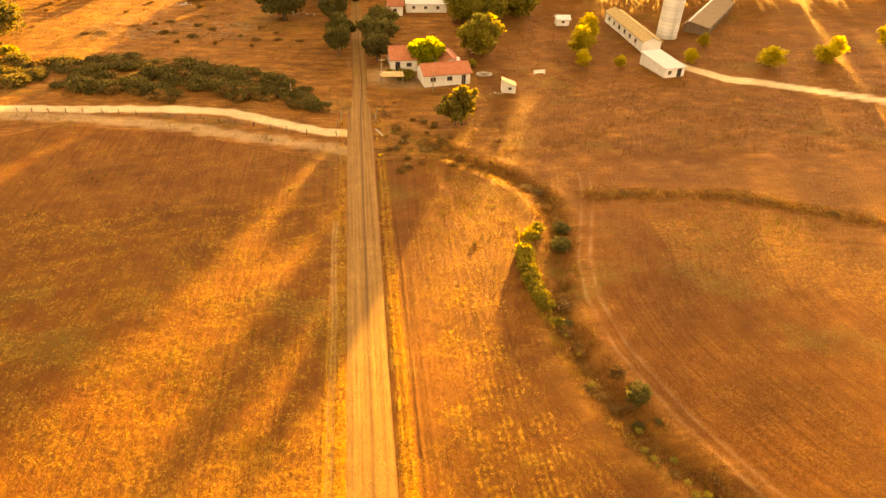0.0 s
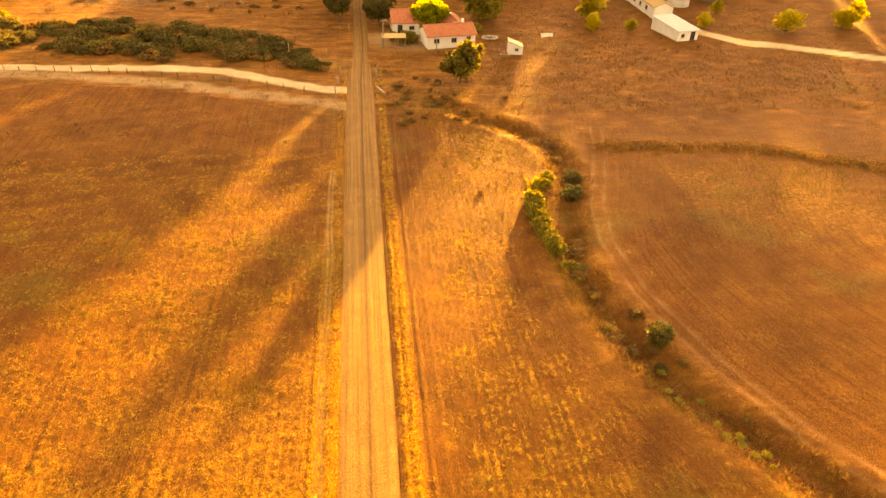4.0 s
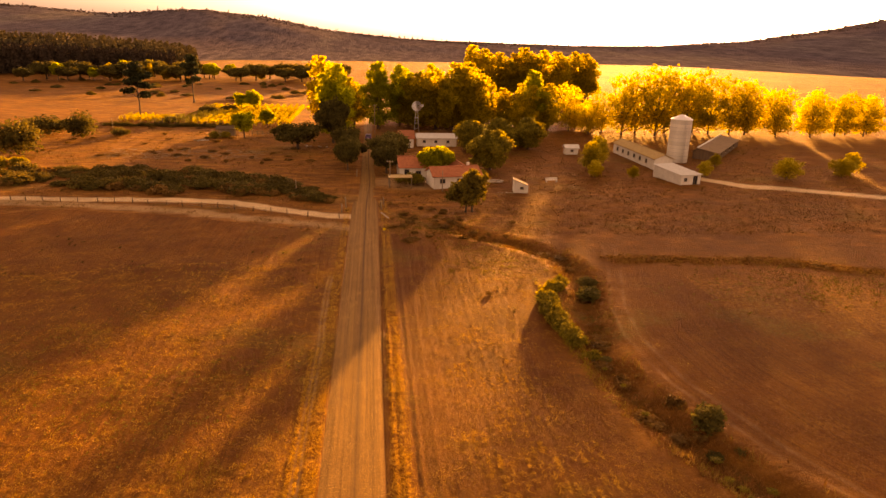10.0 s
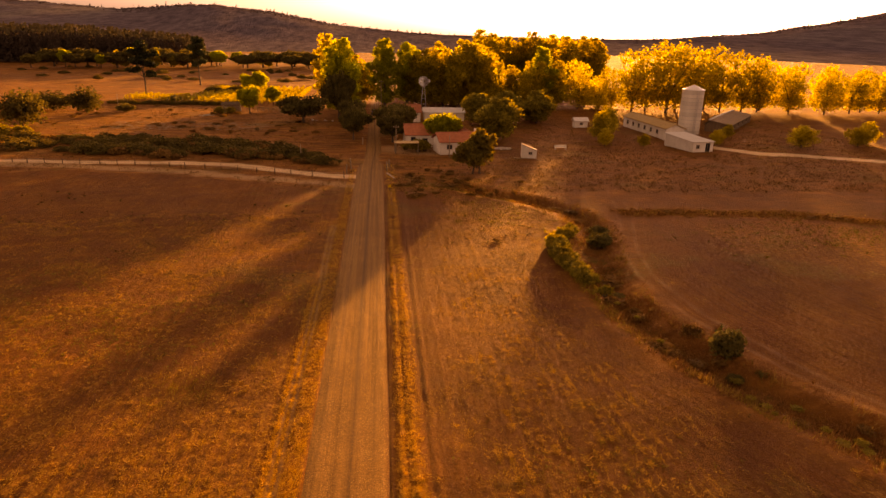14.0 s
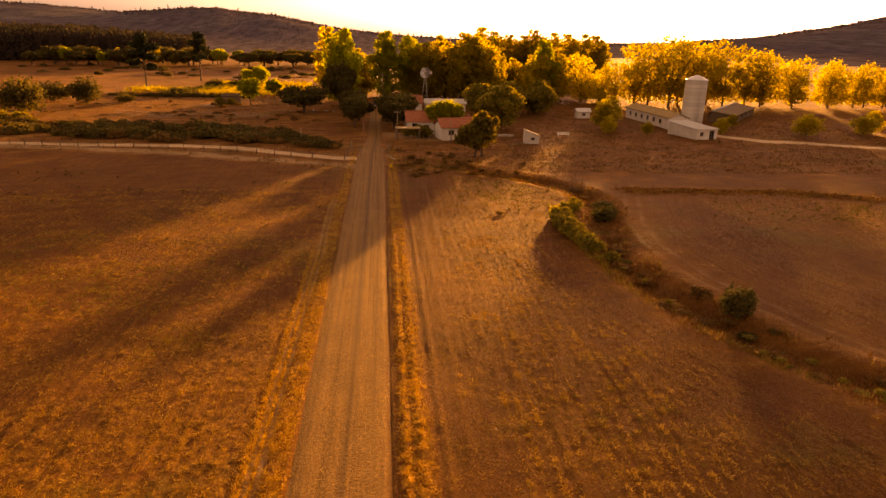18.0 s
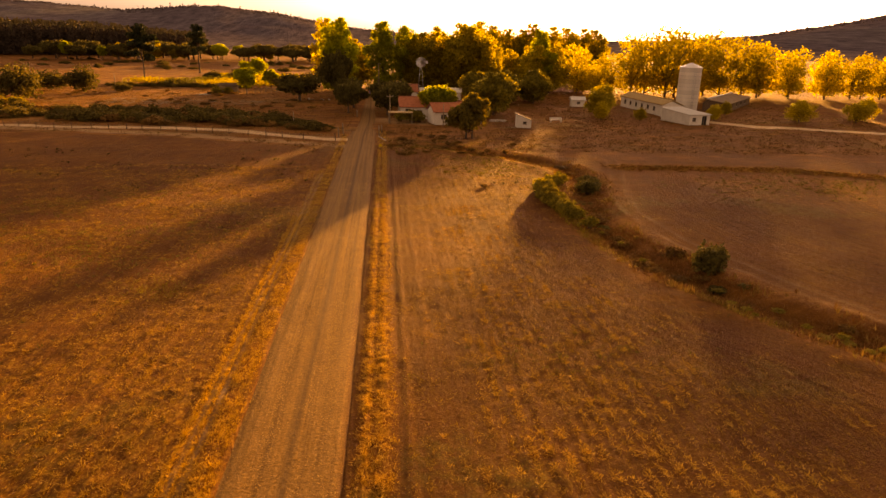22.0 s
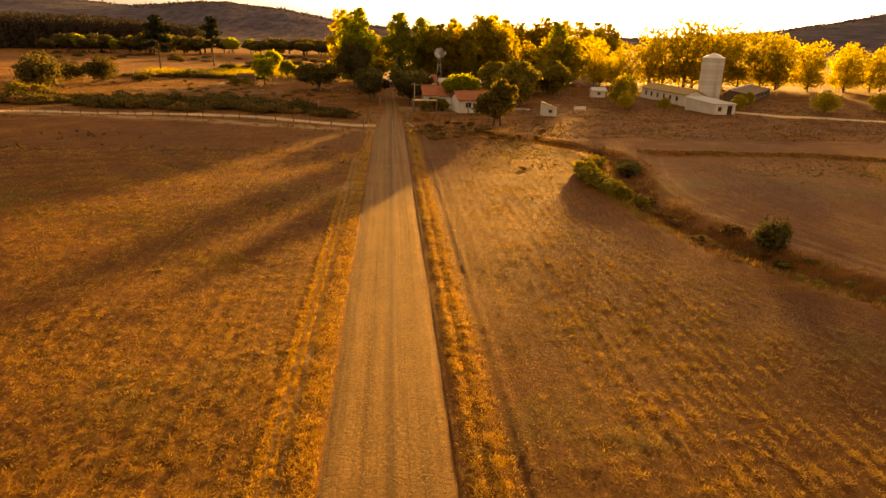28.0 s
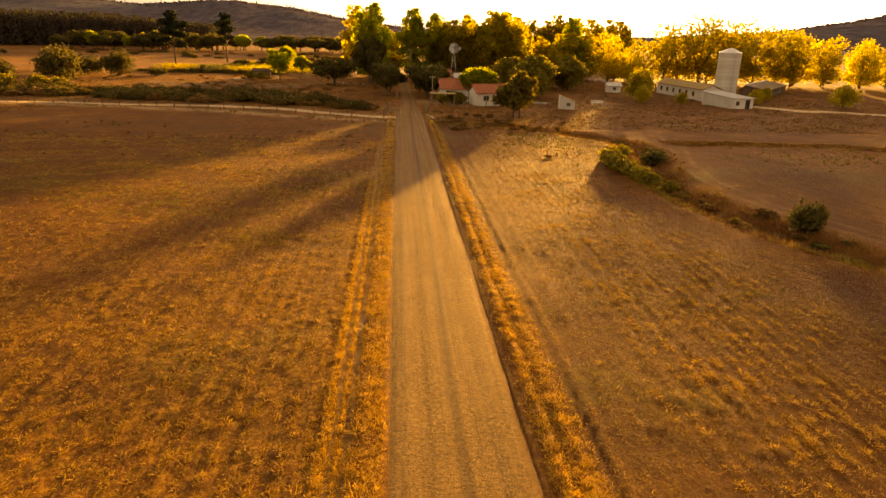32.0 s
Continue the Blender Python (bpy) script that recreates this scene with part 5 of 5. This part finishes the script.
def car():
    """Small dark violet hatchback seen from behind."""
    root = tagged(new("car"), "small dark violet hatchback on the dirt road", "car")
    prof = [(-1.95, 0.35), (-1.98, 0.62), (-1.9, 0.92), (-1.55, 1.38), (-1.1, 1.47), (0.1, 1.45), (0.55, 1.3), (0.95, 0.98), (1.75, 0.84), (1.95, 0.66), (1.98, 0.38), (1.6, 0.26), (-1.6, 0.26)]
    bm = bmesh.new()
    rings = []
    for x, inset in ((-0.82, 0.0), (-0.74, 0.0), (0.74, 0.0), (0.82, 0.0)):
        k = 0.97 if abs(x) > 0.8 else 1.0
        rings.append([bm.verts.new((x * (0.86 if z > 1.0 else 1.0), y * k, 0.26 + (z - 0.26) * (0.985 if k < 1 else 1))) for y, z in prof])
    for a, b in zip(rings, rings[1:]):
        for j in range(len(prof)):
            bm.faces.new((a[j], a[(j + 1) % len(prof)], b[(j + 1) % len(prof)], b[j]))
    bm.faces.new(rings[0][::-1])
    bm.faces.new(rings[-1])
    bmesh.ops.recalc_face_normals(bm, faces=bm.faces)
    part("body", bm_mesh("body", bm, M_CARPAINT), root)
    part("rear_window", mesh_of("rear_window", [(-0.58, -1.885, 0.98), (0.58, -1.885, 0.98), (0.52, -1.6, 1.345), (-0.52, -1.6, 1.345), (-0.58, -1.875, 0.98), (0.58, -1.875, 0.98), (0.52, -1.59, 1.335), (-0.52, -1.59, 1.335)], [(0, 1, 2, 3), (7, 6, 5, 4), (0, 4, 5, 1), (2, 6, 7, 3)], M_GLASS), root)
    for s in (-1, 1):
        part("side_window", box_mesh("side_window", M_GLASS, s * 0.722 - 0.004, s * 0.722 + 0.004, -1.3, 0.45, 1.02, 1.36, bevel=0.002), root)
        part("tail_light", box_mesh("tail_light", M_LAMP, s * 0.66 - 0.1, s * 0.66 + 0.1, -1.99, -1.94, 0.7, 0.9, bevel=0.01), root)
        for y in (-1.25, 1.25):
            wv, wf = tube([(s * 0.86, y, 0.31), (s * 0.66, y, 0.31)], [0.31, 0.31], 18)
            w = part("wheel", mesh_of("tyre", wv, wf, M_RUBBER), root)
            rv, rf = tube([(s * 0.875, y, 0.31), (s * 0.85, y, 0.31)], [0.18, 0.2], 12)
            part("rim", mesh_of("rim", rv, rf, M_STEEL), w)
    part("bumper", box_mesh("bumper", M_RUBBER, -0.8, 0.8, -2.05, -1.97, 0.38, 0.58, bevel=0.02), root)
    part("number_plate", box_mesh("number_plate", M_WALL, -0.26, 0.26, -2.066, -2.053, 0.43, 0.54), root)
    root.matrix_basis = pose(0.1, 184.0, 0.05)


car()


def white_bench():
    root = tagged(new("white_bench"), "white weathered bench in the pasture", "bench")
    part("seat", box_mesh("seat", M_WALL, -1.3, 1.3, -0.2, 0.2, 0.42, 0.48, bevel=0.01), root)
    part("backrest", box_mesh("backrest", M_WALL, -1.3, 1.3, 0.22, 0.27, 0.5, 0.95, bevel=0.01), root)
    for x in (-1.1, 1.1):
        part("leg", box_mesh("leg", M_WALL, x - 0.05, x + 0.05, -0.16, 0.26, -0.05, 0.418, bevel=0.01), root)
    root.matrix_basis = pose(37.6, 128.3, 0, 0, 0, 8)


white_bench()


def stone_heap(x, y, n, spread, size, seed, label):
    root = tagged(new("stone_heap"), label, "stones", "heaps of stones")
    rng = np.random.default_rng(seed)
    for k in range(n):
        bm = bmesh.new()
        bmesh.ops.create_icosphere(bm, subdivisions=1, radius=size * rng.uniform(0.5, 1.2))
        for v in bm.verts:
            v.co *= rng.uniform(0.75, 1.2)
            v.co.z *= 0.7
        part("stone", bm_mesh("stone", bm, M_STONE), root, "", pose(rng.normal() * spread, rng.normal() * spread * 0.6, size * 0.3, 0, 0, rng.uniform(0, 360)))
    root.matrix_basis = pose(x, y, 0)


stone_heap(-43, 178, 9, 1.3, 0.35, 81, "heap of pale stones in the meadow")
stone_heap(-13.5, 170, 7, 1.4, 0.3, 82, "pale stones under the dark trees")
stone_heap(26.6, 118.2, 6, 0.7, 0.16, 83, "small heap of pale rubble by the shed")


def stone_ring():
    root = tagged(new("trough_ring"), "low oval ring of pale stones by the farmhouse", "stone ring")
    rng = np.random.default_rng(84)
    for k in range(18):
        a = 6.283 * k / 18
        bm = bmesh.new()
        bmesh.ops.create_cube(bm, size=0.42)
        for v in bm.verts:
            v.co *= rng.uniform(0.75, 1.1)
        part("stone", bm_mesh("stone", bm, M_STONE), root, "", pose(1.5 * math.cos(a), 0.9 * math.sin(a), 0.1, 0, 0, math.degrees(a)))
    root.matrix_basis = pose(25.9, 128.4, 0)


stone_ring()

# ---- vineyard ----


def vine_rows():
    rng = np.random.default_rng(90)
    post = tubes_mesh("vine_post", M_WOOD, [([(0, 0, -0.2), (0, 0, 1.7)], [0.05, 0.045])], 5)
    for k in range(23):
        x = -77 + 2.35 * k
        y0 = 207 + 0.25 * abs(x + 50) * (x < -50)
        y1 = 226 if x < -60 else 262
        root = tagged(new("vine_row"), "trained vine row with yellow autumn leaves", "vines", "vineyard rows")
        n = int((y1 - y0) * 17)
        c = np.stack([rng.normal(size=n) * 0.28, rng.uniform(y0, y1, n), rng.uniform(0.35, 1.7, n)], 1)
        c[:, 2] += 0.15 * np.sin(c[:, 1] * 1.9 + k)
        co, fa = leaves(rng, c, 0.24)
        part("foliage", mesh_bulk("foliage", co, fa, M_VINE), root)
        for y in np.arange(y0, y1, 6.0):
            part("vine_post", post, root, "", pose(0, y, 0))
        root.matrix_basis = pose(x, 0, 0)


vine_rows()
for k in range(26):
    copy_thing(bramble, put(bramble, -78 + 1.6 * k, 205 + R.normal() * 0.5, 0, R.uniform(0, 6), R.uniform(0.45, 0.7), R.uniform(0.4, 0.6)))

# ---- brushwood ----


def brushwood():
    rng = np.random.default_rng(95)
    co, fa, base = [], [], 0
    for k in range(260):
        x, y = rng.uniform(-60, -24), rng.uniform(150, 163)
        a, l = rng.uniform(0, 3.14), rng.uniform(0.5, 2.2)
        dx, dy = l * math.cos(a) / 2, l * math.sin(a) / 2
        z = rng.uniform(0.05, 0.35)
        px, py = -math.sin(a) * 0.035, math.cos(a) * 0.035
        co += [(x - dx + px, y - dy + py, z), (x - dx - px, y - dy - py, z), (x + dx - px, y + dy - py, z + 0.1), (x + dx + px, y + dy + py, z + 0.1), (x, y, z + 0.12)]
        fa += [(base, base + 1, base + 4), (base + 1, base + 2, base + 4), (base + 2, base + 3, base + 4), (base + 3, base, base + 4)]
        base += 5
    tagged(new("brushwood", mesh_bulk("brushwood", co, fa, M_WOOD)), "scattered grey cut branches in the meadow", "branches", kind="stuff")


brushwood()

# ---- straw, tufts and clods ----


def tufts(name, xy, height, spread, blades, mat, label, seed, lean=0.7, wide=0.13):
    """Tufts of thin curved blades standing on the land."""
    rng = np.random.default_rng(seed)
    z = land(xy[:, 0], xy[:, 1])[0]
    n = len(xy)
    base = np.repeat(np.stack([xy[:, 0], xy[:, 1], z], 1), blades, 0)
    h = np.repeat(height, blades)[:, None] * rng.uniform(0.5, 1.2, (n * blades, 1))
    sp = np.repeat(spread, blades)[:, None]
    a = rng.uniform(0, 6.283, (n * blades, 1))
    d = np.concatenate([np.cos(a), np.sin(a), np.zeros_like(a)], 1)
    p = np.concatenate([-np.sin(a), np.cos(a), np.zeros_like(a)], 1)
    foot = base + d * sp * rng.uniform(0, 1, (n * blades, 1))
    w = h * wide * max(1.0, lean)
    tip = foot + d * h * lean * rng.uniform(0.2, 1.3, (n * blades, 1))
    tip[:, 2:] += h
    midp = foot * 0.55 + tip * 0.45
    midp[:, 2:] += h * 0.12
    co = np.stack([foot - p * w, foot + p * w, midp + p * w * 0.9, tip, midp - p * w * 0.9], 1).reshape(-1, 3)
    i = np.arange(n * blades) * 5
    fa = np.concatenate([np.stack([i, i + 1, i + 2], 1), np.stack([i, i + 2, i + 4], 1), np.stack([i + 4, i + 2, i + 3], 1)])
    return tagged(new(name, mesh_bulk(name, co, fa, mat)), label, "grass", kind="stuff")


def spots(rng, n, x0, x1, y0, y1, keep):
    xy = np.stack([rng.uniform(x0, x1, n), y0 + (y1 - y0) * rng.uniform(0, 1, n) ** 1.5], 1)
    return xy[keep(xy[:, 0], xy[:, 1], rng.uniform(0, 1, n))]


def field_keep(x, y, u):
    n3 = wave_noise(x, y, 3, 20, 0.08, 0.4)
    n4 = wave_noise(x, y * 0.6, 4, 26, 0.4, 1.7)
    p = 0.34 + 0.45 * n3 + 0.42 * n4
    p += 0.7 * np.exp(-((x + 3.4) / 0.8) ** 2)
    p += np.where(x < 0, 0.6, 0.5) * (1 - step(24, 44, y + 0.3 * np.abs(x)))
    p *= np.where(y < left_field_edge(x), 1, 0.3)
    p -= 0.45 * step(3.8, 4.0, x) * (1 - step(5.6, 8.0, x + 1.2 * n3)) + 0.5 * step(20, 26, x)
    return (u < p) & (np.abs(x) > 2.45) & (dist_line(x, y, DITCH) > 1.0)


def on_rows(rng, xy, gap, loose):
    """Draw the spots onto drill rows parallel to the road."""
    row = np.round(xy[:, 0] / gap) * gap
    xy[:, 0] = row + rng.normal(size=len(xy)) * loose + 0.05 * np.sin(xy[:, 1] * 0.4 + row)
    return xy


G = np.random.default_rng(100)
xy = spots(G, 120000, -50, 30, 11, 80, field_keep)
xy = on_rows(G, xy, 0.66, 0.12)
far = 1 + xy[:, 1] / 60
tufts("field_stubble", xy, G.uniform(0.018, 0.05, len(xy)) * far * np.where(xy[:, 0] > 4, 0.75, 1.0), 0.13 * far, 5, M_STRAW, "straw-coloured stubble and dry weeds on the field", 101, 3.0, 0.07)
# tangled heaps of longer stalks
xy = spots(G, 30000, -44, -2.4, 11, 62, lambda x, y, u: field_keep(x, y, u) & (wave_noise(x, y * 0.8, 14, 30, 0.25, 1.1) > 0.15 + 0.012 * (y - 11)))
xy = on_rows(G, xy, 0.66, 0.11)
tufts("straw_heaps", xy, G.uniform(0.03, 0.08, len(xy)), 0.2 + 0 * xy[:, 0], 10, M_STRAW, "tangled heaps of cut straw on the field", 112, 1.9, 0.06)
# raked clumps of straw on the field above the ditch, in loose rows
xy = spots(G, 60000, 5.5, 27, 11, 60, lambda x, y, u: (u < 0.45 + 0.6 * wave_noise(x, y * 0.5, 41, 26, 0.12, 0.6) - 0.3 * step(30, 56, y) - 0.7 * (1 - step(6.5, 9.5, x)) - 0.8 * step(19, 26, x + 0.12 * y)) & (wave_noise(x, y, 42, 40, 0.4, 1.4) > -0.1) & (dist_line(x, y, DITCH) > 2.5))
xy = on_rows(G, xy, 0.66, 0.1)
tufts("straw_clumps", xy, G.uniform(0.022, 0.062, len(xy)), 0.2 + 0 * xy[:, 0], 9, M_STRAW, "bright clumps of cut straw left in loose rows", 116, 2.8, 0.07)
xy = np.concatenate([spots(G, 24000, 2.2, 4.1, 11, 112, lambda x, y, u: u < 0.1 * (x > 2.5) + (np.exp(-((x - 2.86) / 0.18) ** 2) + np.exp(-((x - 3.52) / 0.26) ** 2)) * (0.6 + 0.5 * wave_noise(x, y, 24, 20, 0.2, 1.2))), spots(G, 9000, -3.3, -2.3, 11, 108, lambda x, y, u: u < 0.6 + 0.4 * np.sin(y * 2.1) * np.sin(y * 0.73 + 1)), spots(G, 2400, -4.3, -4.0, 11, 56, lambda x, y, u: u < 0.9), spots(G, 2000, -3.72, -3.6, 11, 56, lambda x, y, u: u < 0.9)])
tufts("verge_grass", xy, G.uniform(0.03, 0.075, len(xy)), 0.15 + 0 * xy[:, 0], 8, M_STRAW, "dry yellow straw and grass along the road verges", 102, 1.7, 0.07)
xy = spots(G, 90000, 14, 48, 8, 100, lambda x, y, u: u < np.exp(-(dist_line(x, y, DITCH) / 1.9) ** 2) * (0.65 + 0.6 * wave_noise(x, y, 18, 20, 0.1, 0.5)))
tufts("ditch_grass", xy, G.uniform(0.10, 0.34, len(xy)), 0.25 + 0 * xy[:, 0], 7, M_RUSSET, "long dry grass along the ditch", 103, 1.1, 0.06)
xy = spots(G, 9000, 18, 38, 18, 72, lambda x, y, u: (np.abs(x - np.interp(y, [18, 25, 30.5, 35, 40, 45, 50, 56, 62, 72], [35.5, 29.6, 27.0, 24.6, 22.6, 21.0, 20.5, 20.3, 20.4, 21.5])) < 0.9) & (u < 0.55 + 0.6 * np.sin(y * 0.55 + 0.9) + 0.5 * step(44, 54, y)))
tufts("yellow_grass", xy, G.uniform(0.08, 0.24, len(xy)) * (1 + 1.6 * step(46, 58, xy[:, 1])), 0.3 + 0 * xy[:, 0], 9, M_REED, "yellow-green grass strip beside the ditch", 109, 1.0, 0.06)
xy = spots(G, 16000, 16, 46, 10, 100, lambda x, y, u: (np.abs(dist_line(x, y, DITCH) - 1.9) < 0.9) & (u < 0.5 + 0.7 * wave_noise(x, y, 19, 20, 0.08, 0.4)))
tufts("tan_grass", xy, G.uniform(0.16, 0.5, len(xy)), 0.25 + 0 * xy[:, 0], 8, M_DRYGRASS, "tall tan dry grass on the ditch banks", 114, 0.8, 0.05)
k = G.integers(0, 5, 4200)
u = G.uniform(0, 1, (4200, 1))
xy = np.array(BANK)[k] * (1 - u) + np.array(BANK)[k + 1] * u + G.normal(size=(4200, 2)) * 0.8
half = len(xy) // 2
tufts("bank_grass", xy[:half], G.uniform(0.08, 0.30, half), 0.3 + 0 * xy[:half, 0], 7, M_RUSSET, "rough dry grass on the low field bank", 108, 1.2)
tufts("bank_straw", xy[half:] + G.normal(size=(len(xy) - half, 2)) * 0.5, G.uniform(0.06, 0.24, len(xy) - half), 0.35 + 0 * xy[half:, 0], 7, M_DRYGRASS, "bleached tufts of grass along the field bank", 115, 1.2)
xy = spots(G, 60000, -110, 110, 88, 215, lambda x, y, u: (np.abs(x) > 2.6) & (y > left_field_edge(x)) & (dist_line(x, y, TRACK) > 1.9) & (dist_line(x, y, WHITE_ROAD) > 2) & (u < 0.55 + 0.5 * wave_noise(x, y, 6, 18, 0.05, 0.3)))
tufts("meadow_grass", xy, G.uniform(0.07, 0.30, len(xy)), 0.6 + 0 * xy[:, 0], 6, M_DRYBUSH, "tufts of dry meadow grass", 104, 1.6, 0.09)
YELLOW = np.array([-10.2, 38.8]) + G.normal(size=(160, 2)) * np.array([1.6, 1.2])
tufts("yellow_weeds", YELLOW, G.uniform(0.04, 0.15, 160), 0.3 + 0 * YELLOW[:, 0], 10, M_REED, "clump of bright yellow weeds on the ploughed field", 113, 1.0, 0.06)
GREEN = ((-20.7, 73.6, 5), (-27.7, 58.5, 4), (-20.0, 64.8, 3.5), (-25.2, 60.5, 3.5), (12.5, 29, 3), (-14, 44, 3.5), (-24, 49, 4), (-15, 52, 4), (-20, 46, 4), (-9, 52, 3), (-30, 52, 4))
keepers = []
for gx, gy, gr in GREEN:
    keepers.append(np.array([gx, gy]) + G.normal(size=(150, 2)) * np.array([gr, gr * 0.6]))
xy = np.concatenate(keepers)
tufts("green_weeds", xy, G.uniform(0.04, 0.09, len(xy)), 0.28 + 0 * xy[:, 0], 8, M_FRESH, "low green weeds scattered over the fields", 105, 1.6)
xy = spots(G, 3000, -50, 24, 22, 92, lambda x, y, u: (np.abs(x) > 5) & (u < np.where(x > 0, 0.12, 1.0)) & (y < left_field_edge(x)) & (dist_line(x, y, DITCH) > 2) & (u < 0.22 * step(24, 50, y) - 0.02 + 0.55 * wave_noise(x, y, 16, 18, 0.03, 0.2)))
tufts("dark_weeds", xy, G.uniform(0.06, 0.14, len(xy)) * (0.5 + xy[:, 1] / 60), 0.2 + 0 * xy[:, 0], 11, M_BRAMBLE, "small dark weeds dotted over the ploughed field", 106, 1.0)
xy = np.concatenate([np.array([56.0, 70.0]) + G.normal(size=(700, 2)) * np.array([9, 4]), np.array([17.0, 82.0]) + G.normal(size=(500, 2)) * np.array([4, 6]), np.array([10.0, 97.0]) + G.normal(size=(500, 2)) * np.array([4, 4])])
xy = xy[np.abs(xy[:, 0]) > 3]
tufts("scrub_grass", xy, G.uniform(0.05, 0.16, len(xy)), 0.35 + 0 * xy[:, 0], 9, M_WEED, "rough olive scrub grass by the ditch and bank", 107, 1.8)


def clods():
    rng = np.random.default_rng(110)
    xy = spots(rng, 70000, -48, 75, 11, 95, lambda x, y, u: (np.abs(x) > 2.35) & (u < 0.55 + 0.5 * wave_noise(x, y, 7, 18, 0.1, 0.5)))
    z = land(xy[:, 0], xy[:, 1])[0]
    n = len(xy)
    s = rng.uniform(0.018, 0.055, n) * (1 + xy[:, 1] / 110)
    o = np.array([(1, 0, 0), (0, 1, 0), (-1, 0, 0), (0, -1, 0), (0, 0, 0.45), (0.2, 0.2, -0.4)], float)
    co = o[None] * s[:, None, None] * rng.uniform(0.6, 1.3, (n, 6, 1))
    co += np.stack([xy[:, 0], xy[:, 1], z], 1)[:, None]
    f = np.array([(0, 1, 4), (1, 2, 4), (2, 3, 4), (3, 0, 4)])
    fa = (f[None] + (np.arange(n) * 6)[:, None, None]).reshape(-1, 3)
    tagged(new("soil_clods", mesh_bulk("soil_clods", co.reshape(-1, 3), fa, M_SOIL)), "loose clods of ploughed soil", "soil", kind="stuff")


clods()


def gravel():
    """Small stones pressed into the road."""
    rng = np.random.default_rng(111)
    n = 24000
    x = rng.uniform(-2.15, 2.25, n)
    y = 8 + 62 * rng.uniform(0, 1, n) ** 1.4
    keep = rng.uniform(0, 1, n) < 0.55 + 0.45 * np.cos(x * 5.2 + 2.0) * np.sin(y * 0.2 + x)
    x, y = x[keep], y[keep]
    n = len(x)
    u = np.abs((x - 0.07) / 2.39)
    z = 0.010 - 0.075 * np.clip(u - 0.7, 0, 1) / 0.3
    s = rng.uniform(0.008, 0.024, n) * (1 + y / 60)
    o = np.array([(1, 0, 0), (0.2, 1, 0), (-1, 0.1, 0), (0, -1, 0), (0, 0, 0.32)], float)
    co = o[None] * s[:, None, None] * rng.uniform(0.6, 1.3, (n, 5, 1))
    co += np.stack([x, y, z], 1)[:, None]
    f = np.array([(0, 1, 4), (1, 2, 4), (2, 3, 4), (3, 0, 4)])
    fa = (f[None] + (np.arange(n) * 5)[:, None, None]).reshape(-1, 3)
    tagged(new("road_gravel", mesh_bulk("road_gravel", co.reshape(-1, 3), fa, M_GRAVEL)), "loose golden gravel scattered over the dirt road", "gravel", kind="stuff")


gravel()
